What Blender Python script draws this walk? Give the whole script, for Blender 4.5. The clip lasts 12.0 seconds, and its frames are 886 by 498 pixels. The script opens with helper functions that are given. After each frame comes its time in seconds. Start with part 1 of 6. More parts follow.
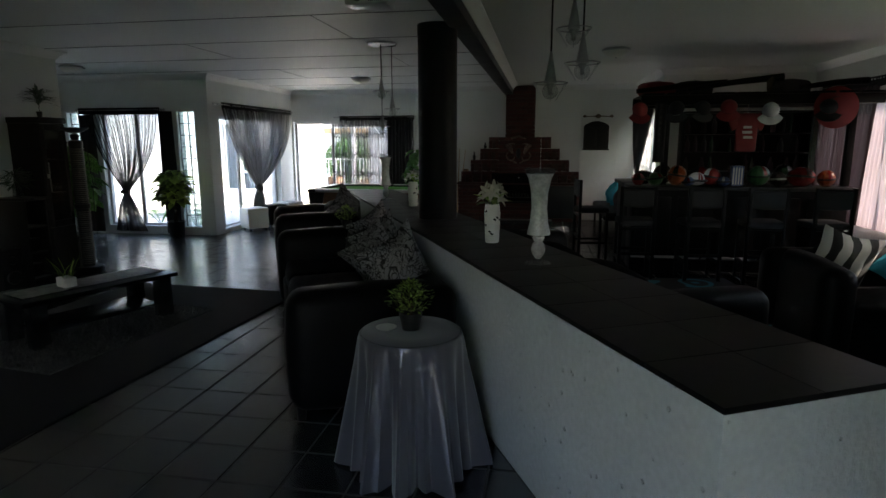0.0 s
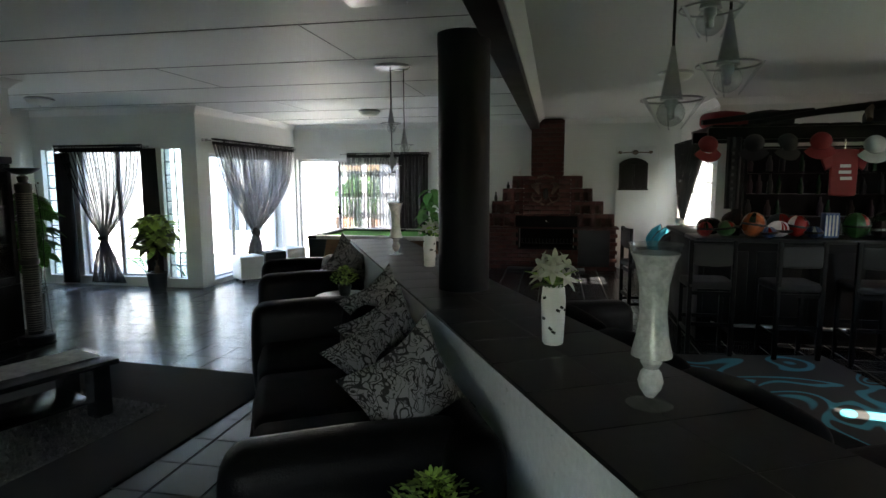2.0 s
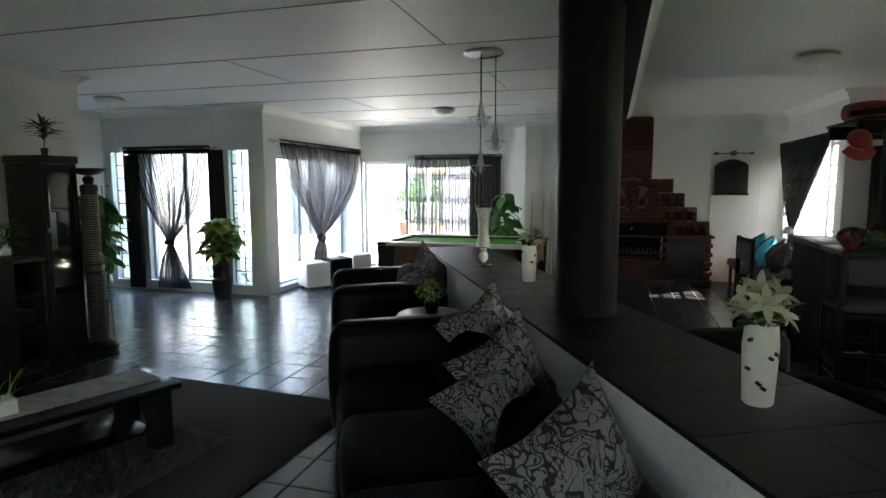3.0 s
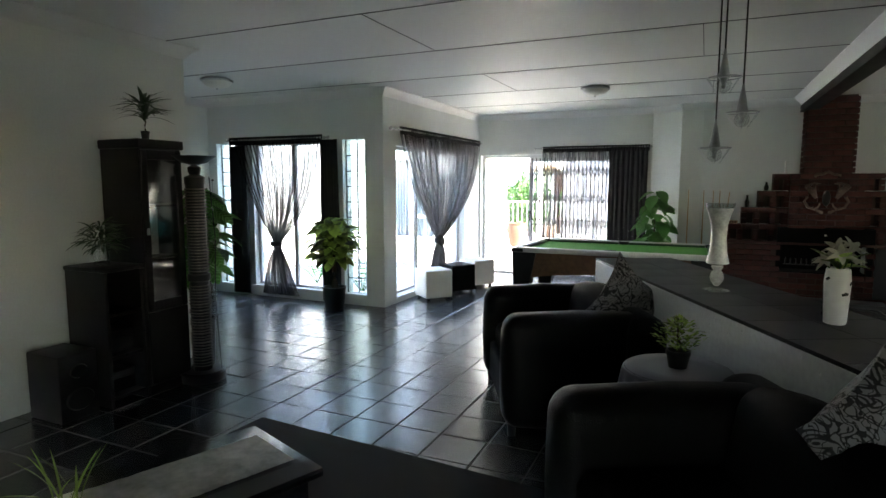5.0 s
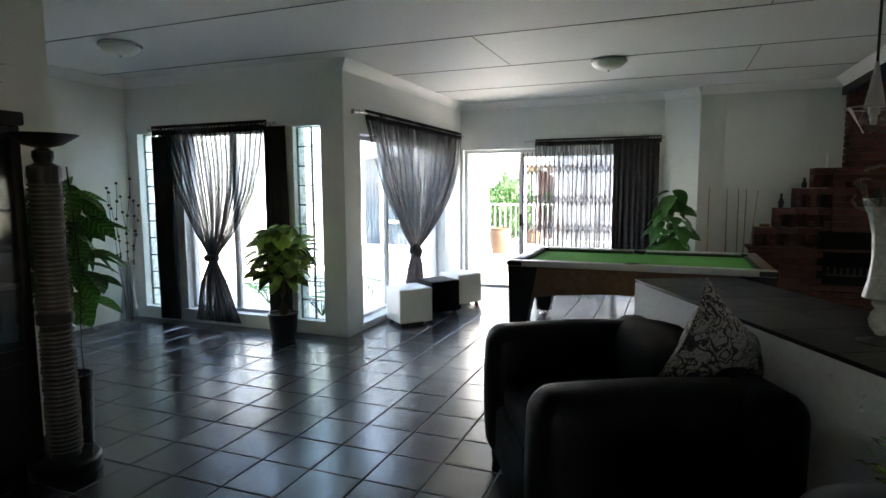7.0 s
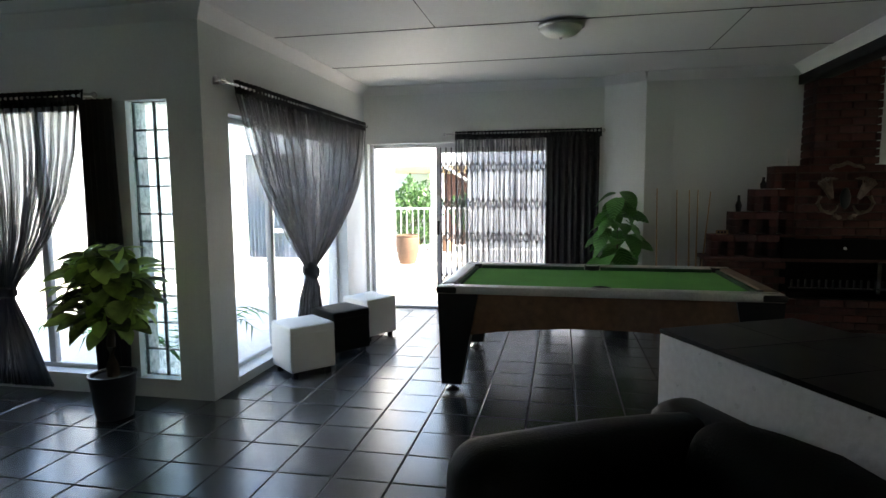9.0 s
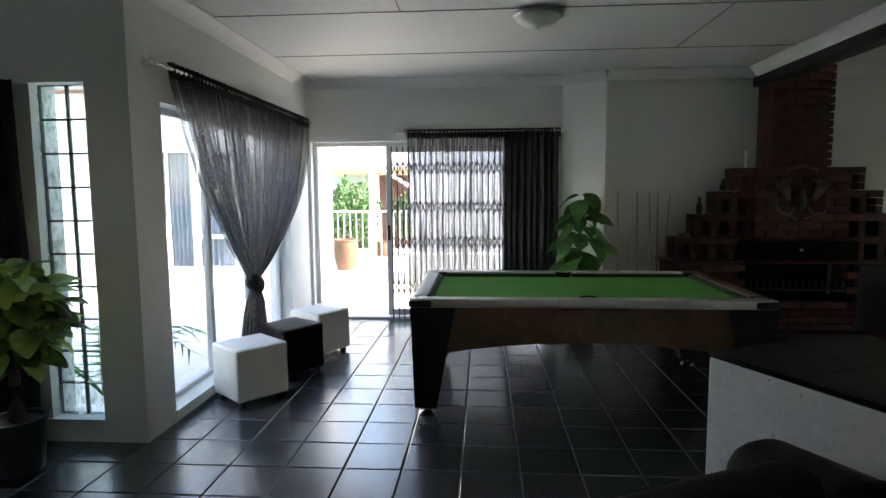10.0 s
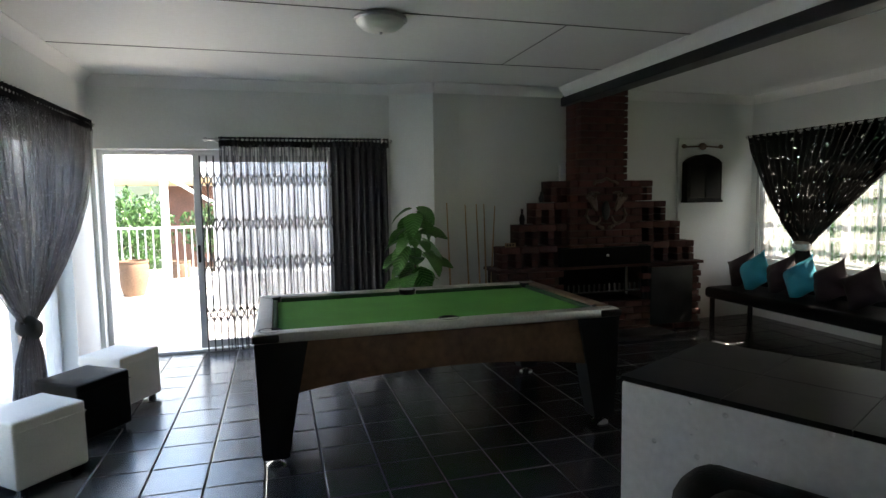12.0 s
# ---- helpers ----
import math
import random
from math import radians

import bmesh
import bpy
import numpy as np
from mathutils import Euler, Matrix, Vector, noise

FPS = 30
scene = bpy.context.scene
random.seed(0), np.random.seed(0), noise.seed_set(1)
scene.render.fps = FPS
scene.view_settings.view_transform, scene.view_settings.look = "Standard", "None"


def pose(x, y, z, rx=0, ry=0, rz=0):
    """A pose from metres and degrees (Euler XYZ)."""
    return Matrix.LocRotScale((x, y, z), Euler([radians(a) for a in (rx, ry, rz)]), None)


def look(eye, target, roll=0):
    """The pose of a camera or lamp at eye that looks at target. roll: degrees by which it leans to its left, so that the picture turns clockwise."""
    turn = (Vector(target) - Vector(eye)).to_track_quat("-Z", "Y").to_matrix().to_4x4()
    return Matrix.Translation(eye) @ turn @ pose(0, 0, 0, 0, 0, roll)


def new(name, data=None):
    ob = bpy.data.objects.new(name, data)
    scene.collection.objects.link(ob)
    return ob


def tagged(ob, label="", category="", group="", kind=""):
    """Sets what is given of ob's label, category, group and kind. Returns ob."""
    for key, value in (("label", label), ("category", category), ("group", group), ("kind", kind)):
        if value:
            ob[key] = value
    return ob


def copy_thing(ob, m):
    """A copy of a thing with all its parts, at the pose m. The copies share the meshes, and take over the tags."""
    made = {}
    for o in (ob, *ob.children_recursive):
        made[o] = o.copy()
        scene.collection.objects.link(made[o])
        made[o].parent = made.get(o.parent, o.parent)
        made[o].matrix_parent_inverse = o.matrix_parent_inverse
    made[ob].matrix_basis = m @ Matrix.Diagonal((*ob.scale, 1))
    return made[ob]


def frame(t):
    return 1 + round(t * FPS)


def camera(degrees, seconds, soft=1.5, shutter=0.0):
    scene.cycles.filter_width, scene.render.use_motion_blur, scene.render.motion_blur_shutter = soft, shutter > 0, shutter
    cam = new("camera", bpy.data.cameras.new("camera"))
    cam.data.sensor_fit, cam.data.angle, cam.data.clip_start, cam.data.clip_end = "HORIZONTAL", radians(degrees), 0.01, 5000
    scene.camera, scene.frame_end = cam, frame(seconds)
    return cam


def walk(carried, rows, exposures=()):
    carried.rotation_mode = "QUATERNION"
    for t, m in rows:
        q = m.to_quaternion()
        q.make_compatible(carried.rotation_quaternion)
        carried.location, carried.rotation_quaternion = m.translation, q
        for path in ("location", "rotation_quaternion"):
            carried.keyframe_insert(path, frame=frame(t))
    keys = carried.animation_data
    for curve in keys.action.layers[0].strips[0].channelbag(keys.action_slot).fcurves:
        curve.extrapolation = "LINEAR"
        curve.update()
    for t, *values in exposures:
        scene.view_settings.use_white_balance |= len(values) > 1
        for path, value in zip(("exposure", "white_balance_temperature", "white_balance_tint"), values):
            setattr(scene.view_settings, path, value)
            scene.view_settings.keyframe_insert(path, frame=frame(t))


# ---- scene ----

# ---- camera and walk ----
cam = camera(74.6, 12.0)
ROWS = [
    (0.0, (0.865, 0.118, 1.625), (0.533, 2.057, 1.266), -0.1),
    (0.5, (0.836, 0.473, 1.667), (0.506, 2.417, 1.331), -0.1),
    (1.0, (0.784, 0.811, 1.712), (0.454, 2.760, 1.406), -0.2),
    (1.5, (0.669, 1.157, 1.718), (0.333, 3.111, 1.450), -0.2),
    (2.0, (0.525, 1.471, 1.698), (0.149, 3.420, 1.457), -0.2),
    (2.5, (0.310, 1.788, 1.688), (-0.147, 3.721, 1.451), -0.1),
    (3.0, (0.046, 2.060, 1.662), (-0.509, 3.968, 1.440), -0.1),
    (3.5, (-0.259, 2.298, 1.665), (-0.923, 4.170, 1.431), 0.1),
    (5.5, (-1.367, 3.407, 1.575), (-2.189, 5.218, 1.357), 0.0),
    (6.0, (-1.563, 3.714, 1.555), (-2.378, 5.528, 1.345), 0.1),
    (6.5, (-1.699, 4.062, 1.550), (-2.488, 5.887, 1.332), -0.1),
    (7.0, (-1.785, 4.472, 1.533), (-2.517, 6.322, 1.323), -0.3),
    (9.0, (-2.412, 5.879, 1.522), (-2.807, 7.829, 1.319), -0.4),
    (9.5, (-2.628, 6.051, 1.528), (-2.890, 8.022, 1.317), -0.4),
    (10.0, (-2.815, 6.275, 1.522), (-2.954, 8.260, 1.325), -0.4),
    (10.5, (-3.009, 6.395, 1.532), (-3.016, 8.385, 1.332), -0.45),
    (11.0, (-3.160, 6.466, 1.545), (-2.988, 8.450, 1.356), -0.6),
    (11.5, (-3.203, 6.544, 1.560), (-2.833, 8.500, 1.373), -0.7),
    (12.0, (-3.144, 6.638, 1.569), (-2.600, 8.555, 1.396), -0.9),
]
walk(cam, [(t, look(e, g, r)) for t, e, g, r in ROWS], exposures=[(0.0, 3.2, 7350, 11), (1.5, 4.05, 7350, 10), (2.5, 4.45, 7350, 10), (3.5, 4.7, 7350, 10), (5.5, 4.5, 7550, 10), (7.0, 4.2, 7550, 10), (9.0, 3.6, 7550, 10), (12.0, 3.7, 7500, 10)])

# ---- world, sun ----
SUN_DIR = Vector((0.78, -0.12, 0.72)).normalized()
world = bpy.data.worlds.new("sky")
scene.world = world
world.use_nodes = True
wn = world.node_tree
wn.nodes.clear()
sky = wn.nodes.new("ShaderNodeTexSky")
sky.sky_type = "NISHITA"
sky.sun_disc = False
sky.sun_elevation = math.asin(SUN_DIR.z)
sky.sun_rotation = math.atan2(SUN_DIR.x, SUN_DIR.y)
bg = wn.nodes.new("ShaderNodeBackground")
bg.inputs["Strength"].default_value = 0.15
wo = wn.nodes.new("ShaderNodeOutputWorld")
wn.links.new(sky.outputs[0], bg.inputs["Color"])
wn.links.new(bg.outputs[0], wo.inputs["Surface"])
sun_data = bpy.data.lights.new("sun", "SUN")
sun_data.energy = 2.6
sun_data.angle = radians(0.5)
sun_data.color = (1.0, 0.95, 0.88)
sun = new("sun", sun_data)
sun.matrix_world = look(SUN_DIR * 40, (0, 0, 0))


# ---- materials ----
def ramp(nt, fac, stops):
    r = nt.nodes.new("ShaderNodeValToRGB")
    r.color_ramp.elements[0].position, r.color_ramp.elements[0].color = stops[0][0], (*stops[0][1], 1)
    r.color_ramp.elements[1].position, r.color_ramp.elements[1].color = stops[-1][0], (*stops[-1][1], 1)
    for p, c in stops[1:-1]:
        e = r.color_ramp.elements.new(p)
        e.color = (*c, 1)
    nt.links.new(fac, r.inputs[0])
    return r.outputs[0]


def shade(c, k):
    return tuple(min(1.0, v * k) for v in c)


def surface(name, color, rough=0.5, metal=0.0, grain=40.0, vary=0.12, bump=0.05, rand=0.0, coarse=3.0, sheen=0.0, spec=0.5, thin=0.0, ior=1.5):
    """Principled surface with colour change at two scales, uneven gloss and a fine relief."""
    m = bpy.data.materials.new(name)
    m.use_nodes = True
    nt = m.node_tree
    b = nt.nodes["Principled BSDF"]
    tc = nt.nodes.new("ShaderNodeTexCoord")
    n1, n2 = nt.nodes.new("ShaderNodeTexNoise"), nt.nodes.new("ShaderNodeTexNoise")
    n1.inputs["Scale"].default_value, n1.inputs["Detail"].default_value = grain, 4
    n2.inputs["Scale"].default_value, n2.inputs["Detail"].default_value = coarse, 3
    for n in (n1, n2):
        nt.links.new(tc.outputs["Object"], n.inputs["Vector"])
    mix = nt.nodes.new("ShaderNodeMath")
    mix.operation = "MULTIPLY_ADD"
    mix.inputs[1].default_value = 0.5
    nt.links.new(n1.outputs["Fac"], mix.inputs[0])
    half = nt.nodes.new("ShaderNodeMath")
    half.operation = "MULTIPLY"
    half.inputs[1].default_value = 0.5
    nt.links.new(n2.outputs["Fac"], half.inputs[0])
    nt.links.new(half.outputs[0], mix.inputs[2])
    fac = mix.outputs[0]
    if rand:
        oi = nt.nodes.new("ShaderNodeObjectInfo")
        add = nt.nodes.new("ShaderNodeMath")
        add.operation = "MULTIPLY_ADD"
        add.inputs[1].default_value = rand
        nt.links.new(oi.outputs["Random"], add.inputs[0])
        nt.links.new(fac, add.inputs[2])
        sub = nt.nodes.new("ShaderNodeMath")
        sub.operation = "SUBTRACT"
        sub.inputs[1].default_value = rand / 2
        nt.links.new(add.outputs[0], sub.inputs[0])
        fac = sub.outputs[0]
    col = ramp(nt, fac, [(0.3, shade(color, 1 - 2 * vary)), (0.5, color), (0.7, shade(color, 1 + 2 * vary))])
    nt.links.new(col, b.inputs["Base Color"])
    rr = nt.nodes.new("ShaderNodeMapRange")
    rr.inputs["To Min"].default_value, rr.inputs["To Max"].default_value = max(0.02, rough * 0.8), min(1, rough * 1.2)
    nt.links.new(n2.outputs["Fac"], rr.inputs["Value"])
    nt.links.new(rr.outputs[0], b.inputs["Roughness"])
    b.inputs["Metallic"].default_value = metal
    b.inputs["Specular IOR Level"].default_value = spec
    b.inputs["IOR"].default_value = ior
    if sheen:
        b.inputs["Sheen Weight"].default_value = sheen
    if bump:
        bp = nt.nodes.new("ShaderNodeBump")
        bp.inputs["Strength"].default_value, bp.inputs["Distance"].default_value = bump, 0.01
        nt.links.new(n1.outputs["Fac"], bp.inputs["Height"])
        nt.links.new(bp.outputs[0], b.inputs["Normal"])
    if thin:
        tl = nt.nodes.new("ShaderNodeBsdfTranslucent")
        nt.links.new(col, tl.inputs[0])
        mx = nt.nodes.new("ShaderNodeMixShader")
        mx.inputs[0].default_value = thin
        nt.links.new(b.outputs[0], mx.inputs[1])
        nt.links.new(tl.outputs[0], mx.inputs[2])
        nt.links.new(mx.outputs[0], nt.nodes["Material Output"].inputs["Surface"])
    return m


def pane_material(name, tint=(1, 1, 1), gloss=0.03, shine=0.03):
    m = bpy.data.materials.new(name)
    m.use_nodes = True
    nt = m.node_tree
    nt.nodes.clear()
    o = nt.nodes.new("ShaderNodeOutputMaterial")
    t, g = nt.nodes.new("ShaderNodeBsdfTransparent"), nt.nodes.new("ShaderNodeBsdfGlossy")
    t.inputs[0].default_value = (*tint, 1)
    g.inputs["Roughness"].default_value = gloss
    lw = nt.nodes.new("ShaderNodeLayerWeight")
    lw.inputs["Blend"].default_value = 0.5
    pw = nt.nodes.new("ShaderNodeMath")
    pw.operation = "POWER"
    pw.inputs[1].default_value = 4.0
    nt.links.new(lw.outputs["Facing"], pw.inputs[0])
    f = nt.nodes.new("ShaderNodeMath")
    f.operation = "MULTIPLY_ADD"
    f.inputs[1].default_value, f.inputs[2].default_value = 0.5, shine
    nt.links.new(pw.outputs[0], f.inputs[0])
    mx = nt.nodes.new("ShaderNodeMixShader")
    nt.links.new(f.outputs[0], mx.inputs[0])
    nt.links.new(t.outputs[0], mx.inputs[1])
    nt.links.new(g.outputs[0], mx.inputs[2])
    nt.links.new(mx.outputs[0], o.inputs["Surface"])
    return m


def sheer(name, color, cover, streak=(60, 60, 1.5), glint=0.0, contrast=0.3, rough=0.6, through_light=0.35, lo=0.35, hi=0.65, gather=None):
    """Thin woven cloth: threads that let part of the light through."""
    m = bpy.data.materials.new(name)
    m.use_nodes = True
    nt = m.node_tree
    b = nt.nodes["Principled BSDF"]
    o = nt.nodes["Material Output"]
    tc = nt.nodes.new("ShaderNodeTexCoord")
    mp = nt.nodes.new("ShaderNodeMapping")
    mp.inputs["Scale"].default_value = streak
    nt.links.new(tc.outputs["UV"], mp.inputs["Vector"])
    n = nt.nodes.new("ShaderNodeTexNoise")
    n.inputs["Scale"].default_value, n.inputs["Detail"].default_value = 1.0, 3
    nt.links.new(mp.outputs[0], n.inputs["Vector"])
    mr = nt.nodes.new("ShaderNodeMapRange")
    mr.inputs["From Min"].default_value, mr.inputs["From Max"].default_value = lo, hi
    mr.inputs["To Min"].default_value, mr.inputs["To Max"].default_value = max(0, cover - contrast), min(1, cover + contrast)
    nt.links.new(n.outputs["Fac"], mr.inputs["Value"])
    cover_out = mr.outputs[0]
    if gather:
        # more layers of cloth lie over one another towards the tie
        sp, ds, ab, gr, ad = [nt.nodes.new(k) for k in ("ShaderNodeSeparateXYZ", "ShaderNodeMath", "ShaderNodeMath", "ShaderNodeMapRange", "ShaderNodeMath")]
        nt.links.new(tc.outputs["UV"], sp.inputs[0])
        ds.operation, ab.operation, ad.operation = "SUBTRACT", "ABSOLUTE", "ADD"
        nt.links.new(sp.outputs["Y"], ds.inputs[0])
        ds.inputs[1].default_value = gather[0]
        nt.links.new(ds.outputs[0], ab.inputs[0])
        nt.links.new(ab.outputs[0], gr.inputs["Value"])
        gr.inputs["From Min"].default_value, gr.inputs["From Max"].default_value = 0.0, gather[1]
        gr.inputs["To Min"].default_value, gr.inputs["To Max"].default_value = gather[2], 0.0
        nt.links.new(mr.outputs[0], ad.inputs[0])
        nt.links.new(gr.outputs[0], ad.inputs[1])
        ad.use_clamp = True
        cover_out = ad.outputs[0]
    b.inputs["Base Color"].default_value = (*color, 1)
    b.inputs["Roughness"].default_value = rough
    # Sparkle painted into the base colour as pale specks.
    if glint:
        v = nt.nodes.new("ShaderNodeTexVoronoi")
        v.inputs["Scale"].default_value = 45
        nt.links.new(tc.outputs["Object"], v.inputs["Vector"])
        nt.links.new(ramp(nt, v.outputs["Distance"], [(0.0, (0.75, 0.75, 0.75)), (glint, (0.75, 0.75, 0.75)), (glint + 0.06, color)]), b.inputs["Base Color"])
    t = nt.nodes.new("ShaderNodeBsdfTransparent")
    tl = nt.nodes.new("ShaderNodeBsdfTranslucent")
    tl.inputs[0].default_value = (*shade(color, 1.5), 1)
    m1 = nt.nodes.new("ShaderNodeMixShader")
    m1.inputs[0].default_value = through_light
    nt.links.new(b.outputs[0], m1.inputs[1])
    nt.links.new(tl.outputs[0], m1.inputs[2])
    m2 = nt.nodes.new("ShaderNodeMixShader")
    nt.links.new(cover_out, m2.inputs[0])
    nt.links.new(t.outputs[0], m2.inputs[1])
    nt.links.new(m1.outputs[0], m2.inputs[2])
    nt.links.new(m2.outputs[0], o.inputs["Surface"])
    return m


def two_tone(name, dark, light, scale, cut, rough=0.8, kind="swirl", width=0.05):
    """A cloth print: light ground with dark scrolls, or the other way round."""
    m = bpy.data.materials.new(name)
    m.use_nodes = True
    nt = m.node_tree
    b = nt.nodes["Principled BSDF"]
    tc = nt.nodes.new("ShaderNodeTexCoord")
    if kind == "swirl":
        n = nt.nodes.new("ShaderNodeTexNoise")
        n.inputs["Scale"].default_value, n.inputs["Detail"].default_value, n.inputs["Distortion"].default_value = scale, 0.5, 1.6
        out = n.outputs["Fac"]
    elif kind == "stripe":
        n = nt.nodes.new("ShaderNodeTexWave")
        n.inputs["Scale"].default_value, n.inputs["Distortion"].default_value, n.inputs["Detail Scale"].default_value = scale, 3.0, 1.2
        out = n.outputs["Fac"]
    else:
        n = nt.nodes.new("ShaderNodeTexVoronoi")
        n.inputs["Scale"].default_value = scale
        out = n.outputs["Distance"]
    nt.links.new(tc.outputs["Object"], n.inputs["Vector"])
    stops = [(cut - width, light), (cut - width + 0.01, dark), (cut - width * 0.35, dark), (cut - width * 0.35 + 0.01, light), (cut + width * 0.5, light), (cut + width * 0.5 + 0.01, dark), (cut + width, dark), (cut + width + 0.01, light)] if kind == "swirl" else [(cut - 0.02, dark), (cut + 0.02, light)]
    nt.links.new(ramp(nt, out, stops), b.inputs["Base Color"])
    b.inputs["Roughness"].default_value = rough
    w = nt.nodes.new("ShaderNodeTexNoise")
    w.inputs["Scale"].default_value = 250
    nt.links.new(tc.outputs["Object"], w.inputs["Vector"])
    bp = nt.nodes.new("ShaderNodeBump")
    bp.inputs["Strength"].default_value, bp.inputs["Distance"].default_value = 0.15, 0.004
    nt.links.new(w.outputs["Fac"], bp.inputs["Height"])
    nt.links.new(bp.outputs[0], b.inputs["Normal"])
    return m


M_WALL = surface("wall_paint", (0.72, 0.74, 0.72), 0.7, grain=60, vary=0.03, bump=0.12, coarse=1.2)
M_CEIL = surface("ceiling_paint", (0.74, 0.75, 0.74), 0.6, grain=30, vary=0.02, bump=0.03, coarse=0.8)
M_CORNICE = surface("cornice_plaster", (0.78, 0.78, 0.77), 0.6, grain=50, vary=0.02, bump=0.03)
M_BLACK = surface("black_paint", (0.009, 0.009, 0.010), 0.4, grain=25, vary=0.15, bump=0.04, spec=0.3)
M_SOOT = surface("black_stove_paint", (0.004, 0.004, 0.004), 0.7, grain=60, vary=0.2, bump=0.06, spec=0.1)
M_TILE = surface("black_glazed_tile", (0.030, 0.033, 0.038), 0.25, grain=18, vary=0.25, bump=0.06, rand=0.25, coarse=5, spec=1.0, ior=1.72)
M_GROUT = surface("grout", (0.11, 0.107, 0.104), 0.9, grain=90, vary=0.15, bump=0.2)
M_CTILE = surface("counter_tile", (0.008, 0.008, 0.009), 0.36, grain=30, vary=0.2, bump=0.03, rand=0.15, spec=0.2)
M_PLASTER = surface("rough_white_plaster", (0.68, 0.69, 0.70), 0.8, grain=35, vary=0.06, bump=0.35, coarse=2)
nt = M_PLASTER.node_tree
pits = nt.nodes.new("ShaderNodeTexVoronoi")
pits.inputs["Scale"].default_value = 14
pco = nt.nodes.new("ShaderNodeTexCoord")
nt.links.new(pco.outputs["Object"], pits.inputs["Vector"])
pit = nt.nodes.new("ShaderNodeMapRange")
pit.inputs["From Min"].default_value, pit.inputs["From Max"].default_value = 0.07, 0.13
nt.links.new(pits.outputs["Distance"], pit.inputs["Value"])
pb = nt.nodes.new("ShaderNodeBump")
pb.inputs["Strength"].default_value, pb.inputs["Distance"].default_value = 0.8, 0.008
nt.links.new(pit.outputs[0], pb.inputs["Height"])
nt.links.new(nt.nodes["Bump"].outputs[0], pb.inputs["Normal"])
nt.links.new(pb.outputs[0], nt.nodes["Principled BSDF"].inputs["Normal"])
M_ALU = surface("white_aluminium", (0.66, 0.67, 0.68), 0.4, grain=50, vary=0.04, bump=0.02)
M_STEEL = surface("brushed_steel", (0.5, 0.5, 0.5), 0.28, 1.0, grain=80, vary=0.08, bump=0.02)
M_SILVER = surface("silver_trim", (0.62, 0.6, 0.57), 0.35, 0.8, grain=60, vary=0.1, bump=0.03)
M_GLASS = pane_material("window_glass")
M_CLEAR = pane_material("clear_glass", (0.90, 0.92, 0.92), 0.04, 0.10)
M_LEATHER = surface("black_leather", (0.004, 0.004, 0.0045), 0.44, grain=140, vary=0.2, bump=0.22, coarse=6, spec=0.09)
M_DWOOD = surface("dark_stained_wood", (0.009, 0.0085, 0.0088), 0.42, grain=30, vary=0.25, bump=0.08, spec=0.3)
# The same leather, gloss cut: puts shade into the seats, bases and back cushions.
M_LEATHER_DIM = surface("dimmed_black_leather", (0.004, 0.004, 0.0045), 0.6, grain=140, vary=0.2, bump=0.2, coarse=6, spec=0.03)
M_BARW = surface("black_bar_timber", (0.004, 0.0038, 0.004), 0.5, grain=30, vary=0.25, bump=0.08, spec=0.1)
M_LACQ = surface("black_lacquer", (0.010, 0.010, 0.011), 0.2, grain=20, vary=0.2, bump=0.015, spec=0.5)
M_COLUMN = surface("satin_black_column_paint", (0.006, 0.007, 0.009), 0.5, grain=30, vary=0.15, bump=0.05, spec=0.12)
M_WOOD = surface("brown_veneer", (0.16, 0.085, 0.045), 0.45, grain=22, vary=0.22, bump=0.05)
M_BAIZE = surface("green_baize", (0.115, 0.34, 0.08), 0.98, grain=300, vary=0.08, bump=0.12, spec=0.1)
M_BAIZE2 = surface("dark_green_baize", (0.025, 0.07, 0.03), 0.95, grain=300, vary=0.1, bump=0.12)
M_BRICK = surface("red_face_brick", (0.066, 0.019, 0.014), 0.75, grain=55, vary=0.22, bump=0.4, rand=0.3, coarse=9)
M_MORTAR = surface("brick_mortar", (0.07, 0.042, 0.034), 0.95, grain=80, vary=0.2, bump=0.3)
M_STONE = surface("speckled_granite", (0.011, 0.011, 0.012), 0.45, grain=120, vary=0.45, bump=0.05)
M_WHITEL = surface("white_leather", (0.74, 0.73, 0.69), 0.5, grain=120, vary=0.05, bump=0.12)
M_CARPET = surface("black_carpet", (0.007, 0.007, 0.008), 0.98, grain=400, vary=0.3, bump=0.5, coarse=8)
M_SHAG = surface("grey_shag_yarn", (0.07, 0.07, 0.07), 0.95, grain=180, vary=0.45, bump=0.5, coarse=30)
M_SATIN = surface("silver_satin", (0.13, 0.126, 0.155), 0.32, 0.35, grain=140, vary=0.03, bump=0.03, coarse=2, sheen=0.4)
M_RUNNER = surface("crushed_silver_cloth", (0.42, 0.41, 0.39), 0.4, 0.15, grain=18, vary=0.25, bump=0.5, coarse=7)
M_CERAM = surface("white_ceramic", (0.76, 0.75, 0.72), 0.3, grain=20, vary=0.05, bump=0.02)
M_PETAL = surface("cream_petals", (0.52, 0.52, 0.42), 0.6, grain=30, vary=0.1, bump=0.05)
M_MOSAIC = surface("mosaic_glass", (0.56, 0.57, 0.56), 0.2, 0.1, grain=70, vary=0.13, bump=0.2, coarse=30)
M_LEAF = surface("green_leaf", (0.05, 0.165, 0.03), 0.4, grain=12, vary=0.3, bump=0.05, rand=0.35, thin=0.4)
M_VEIN = surface("veined_leaf", (0.05, 0.165, 0.03), 0.36, grain=12, vary=0.25, bump=0.04, rand=0.3, thin=0.35)
nt = M_VEIN.node_tree
vco, vsep = nt.nodes.new("ShaderNodeTexCoord"), nt.nodes.new("ShaderNodeSeparateXYZ")
nt.links.new(vco.outputs["Object"], vsep.inputs[0])
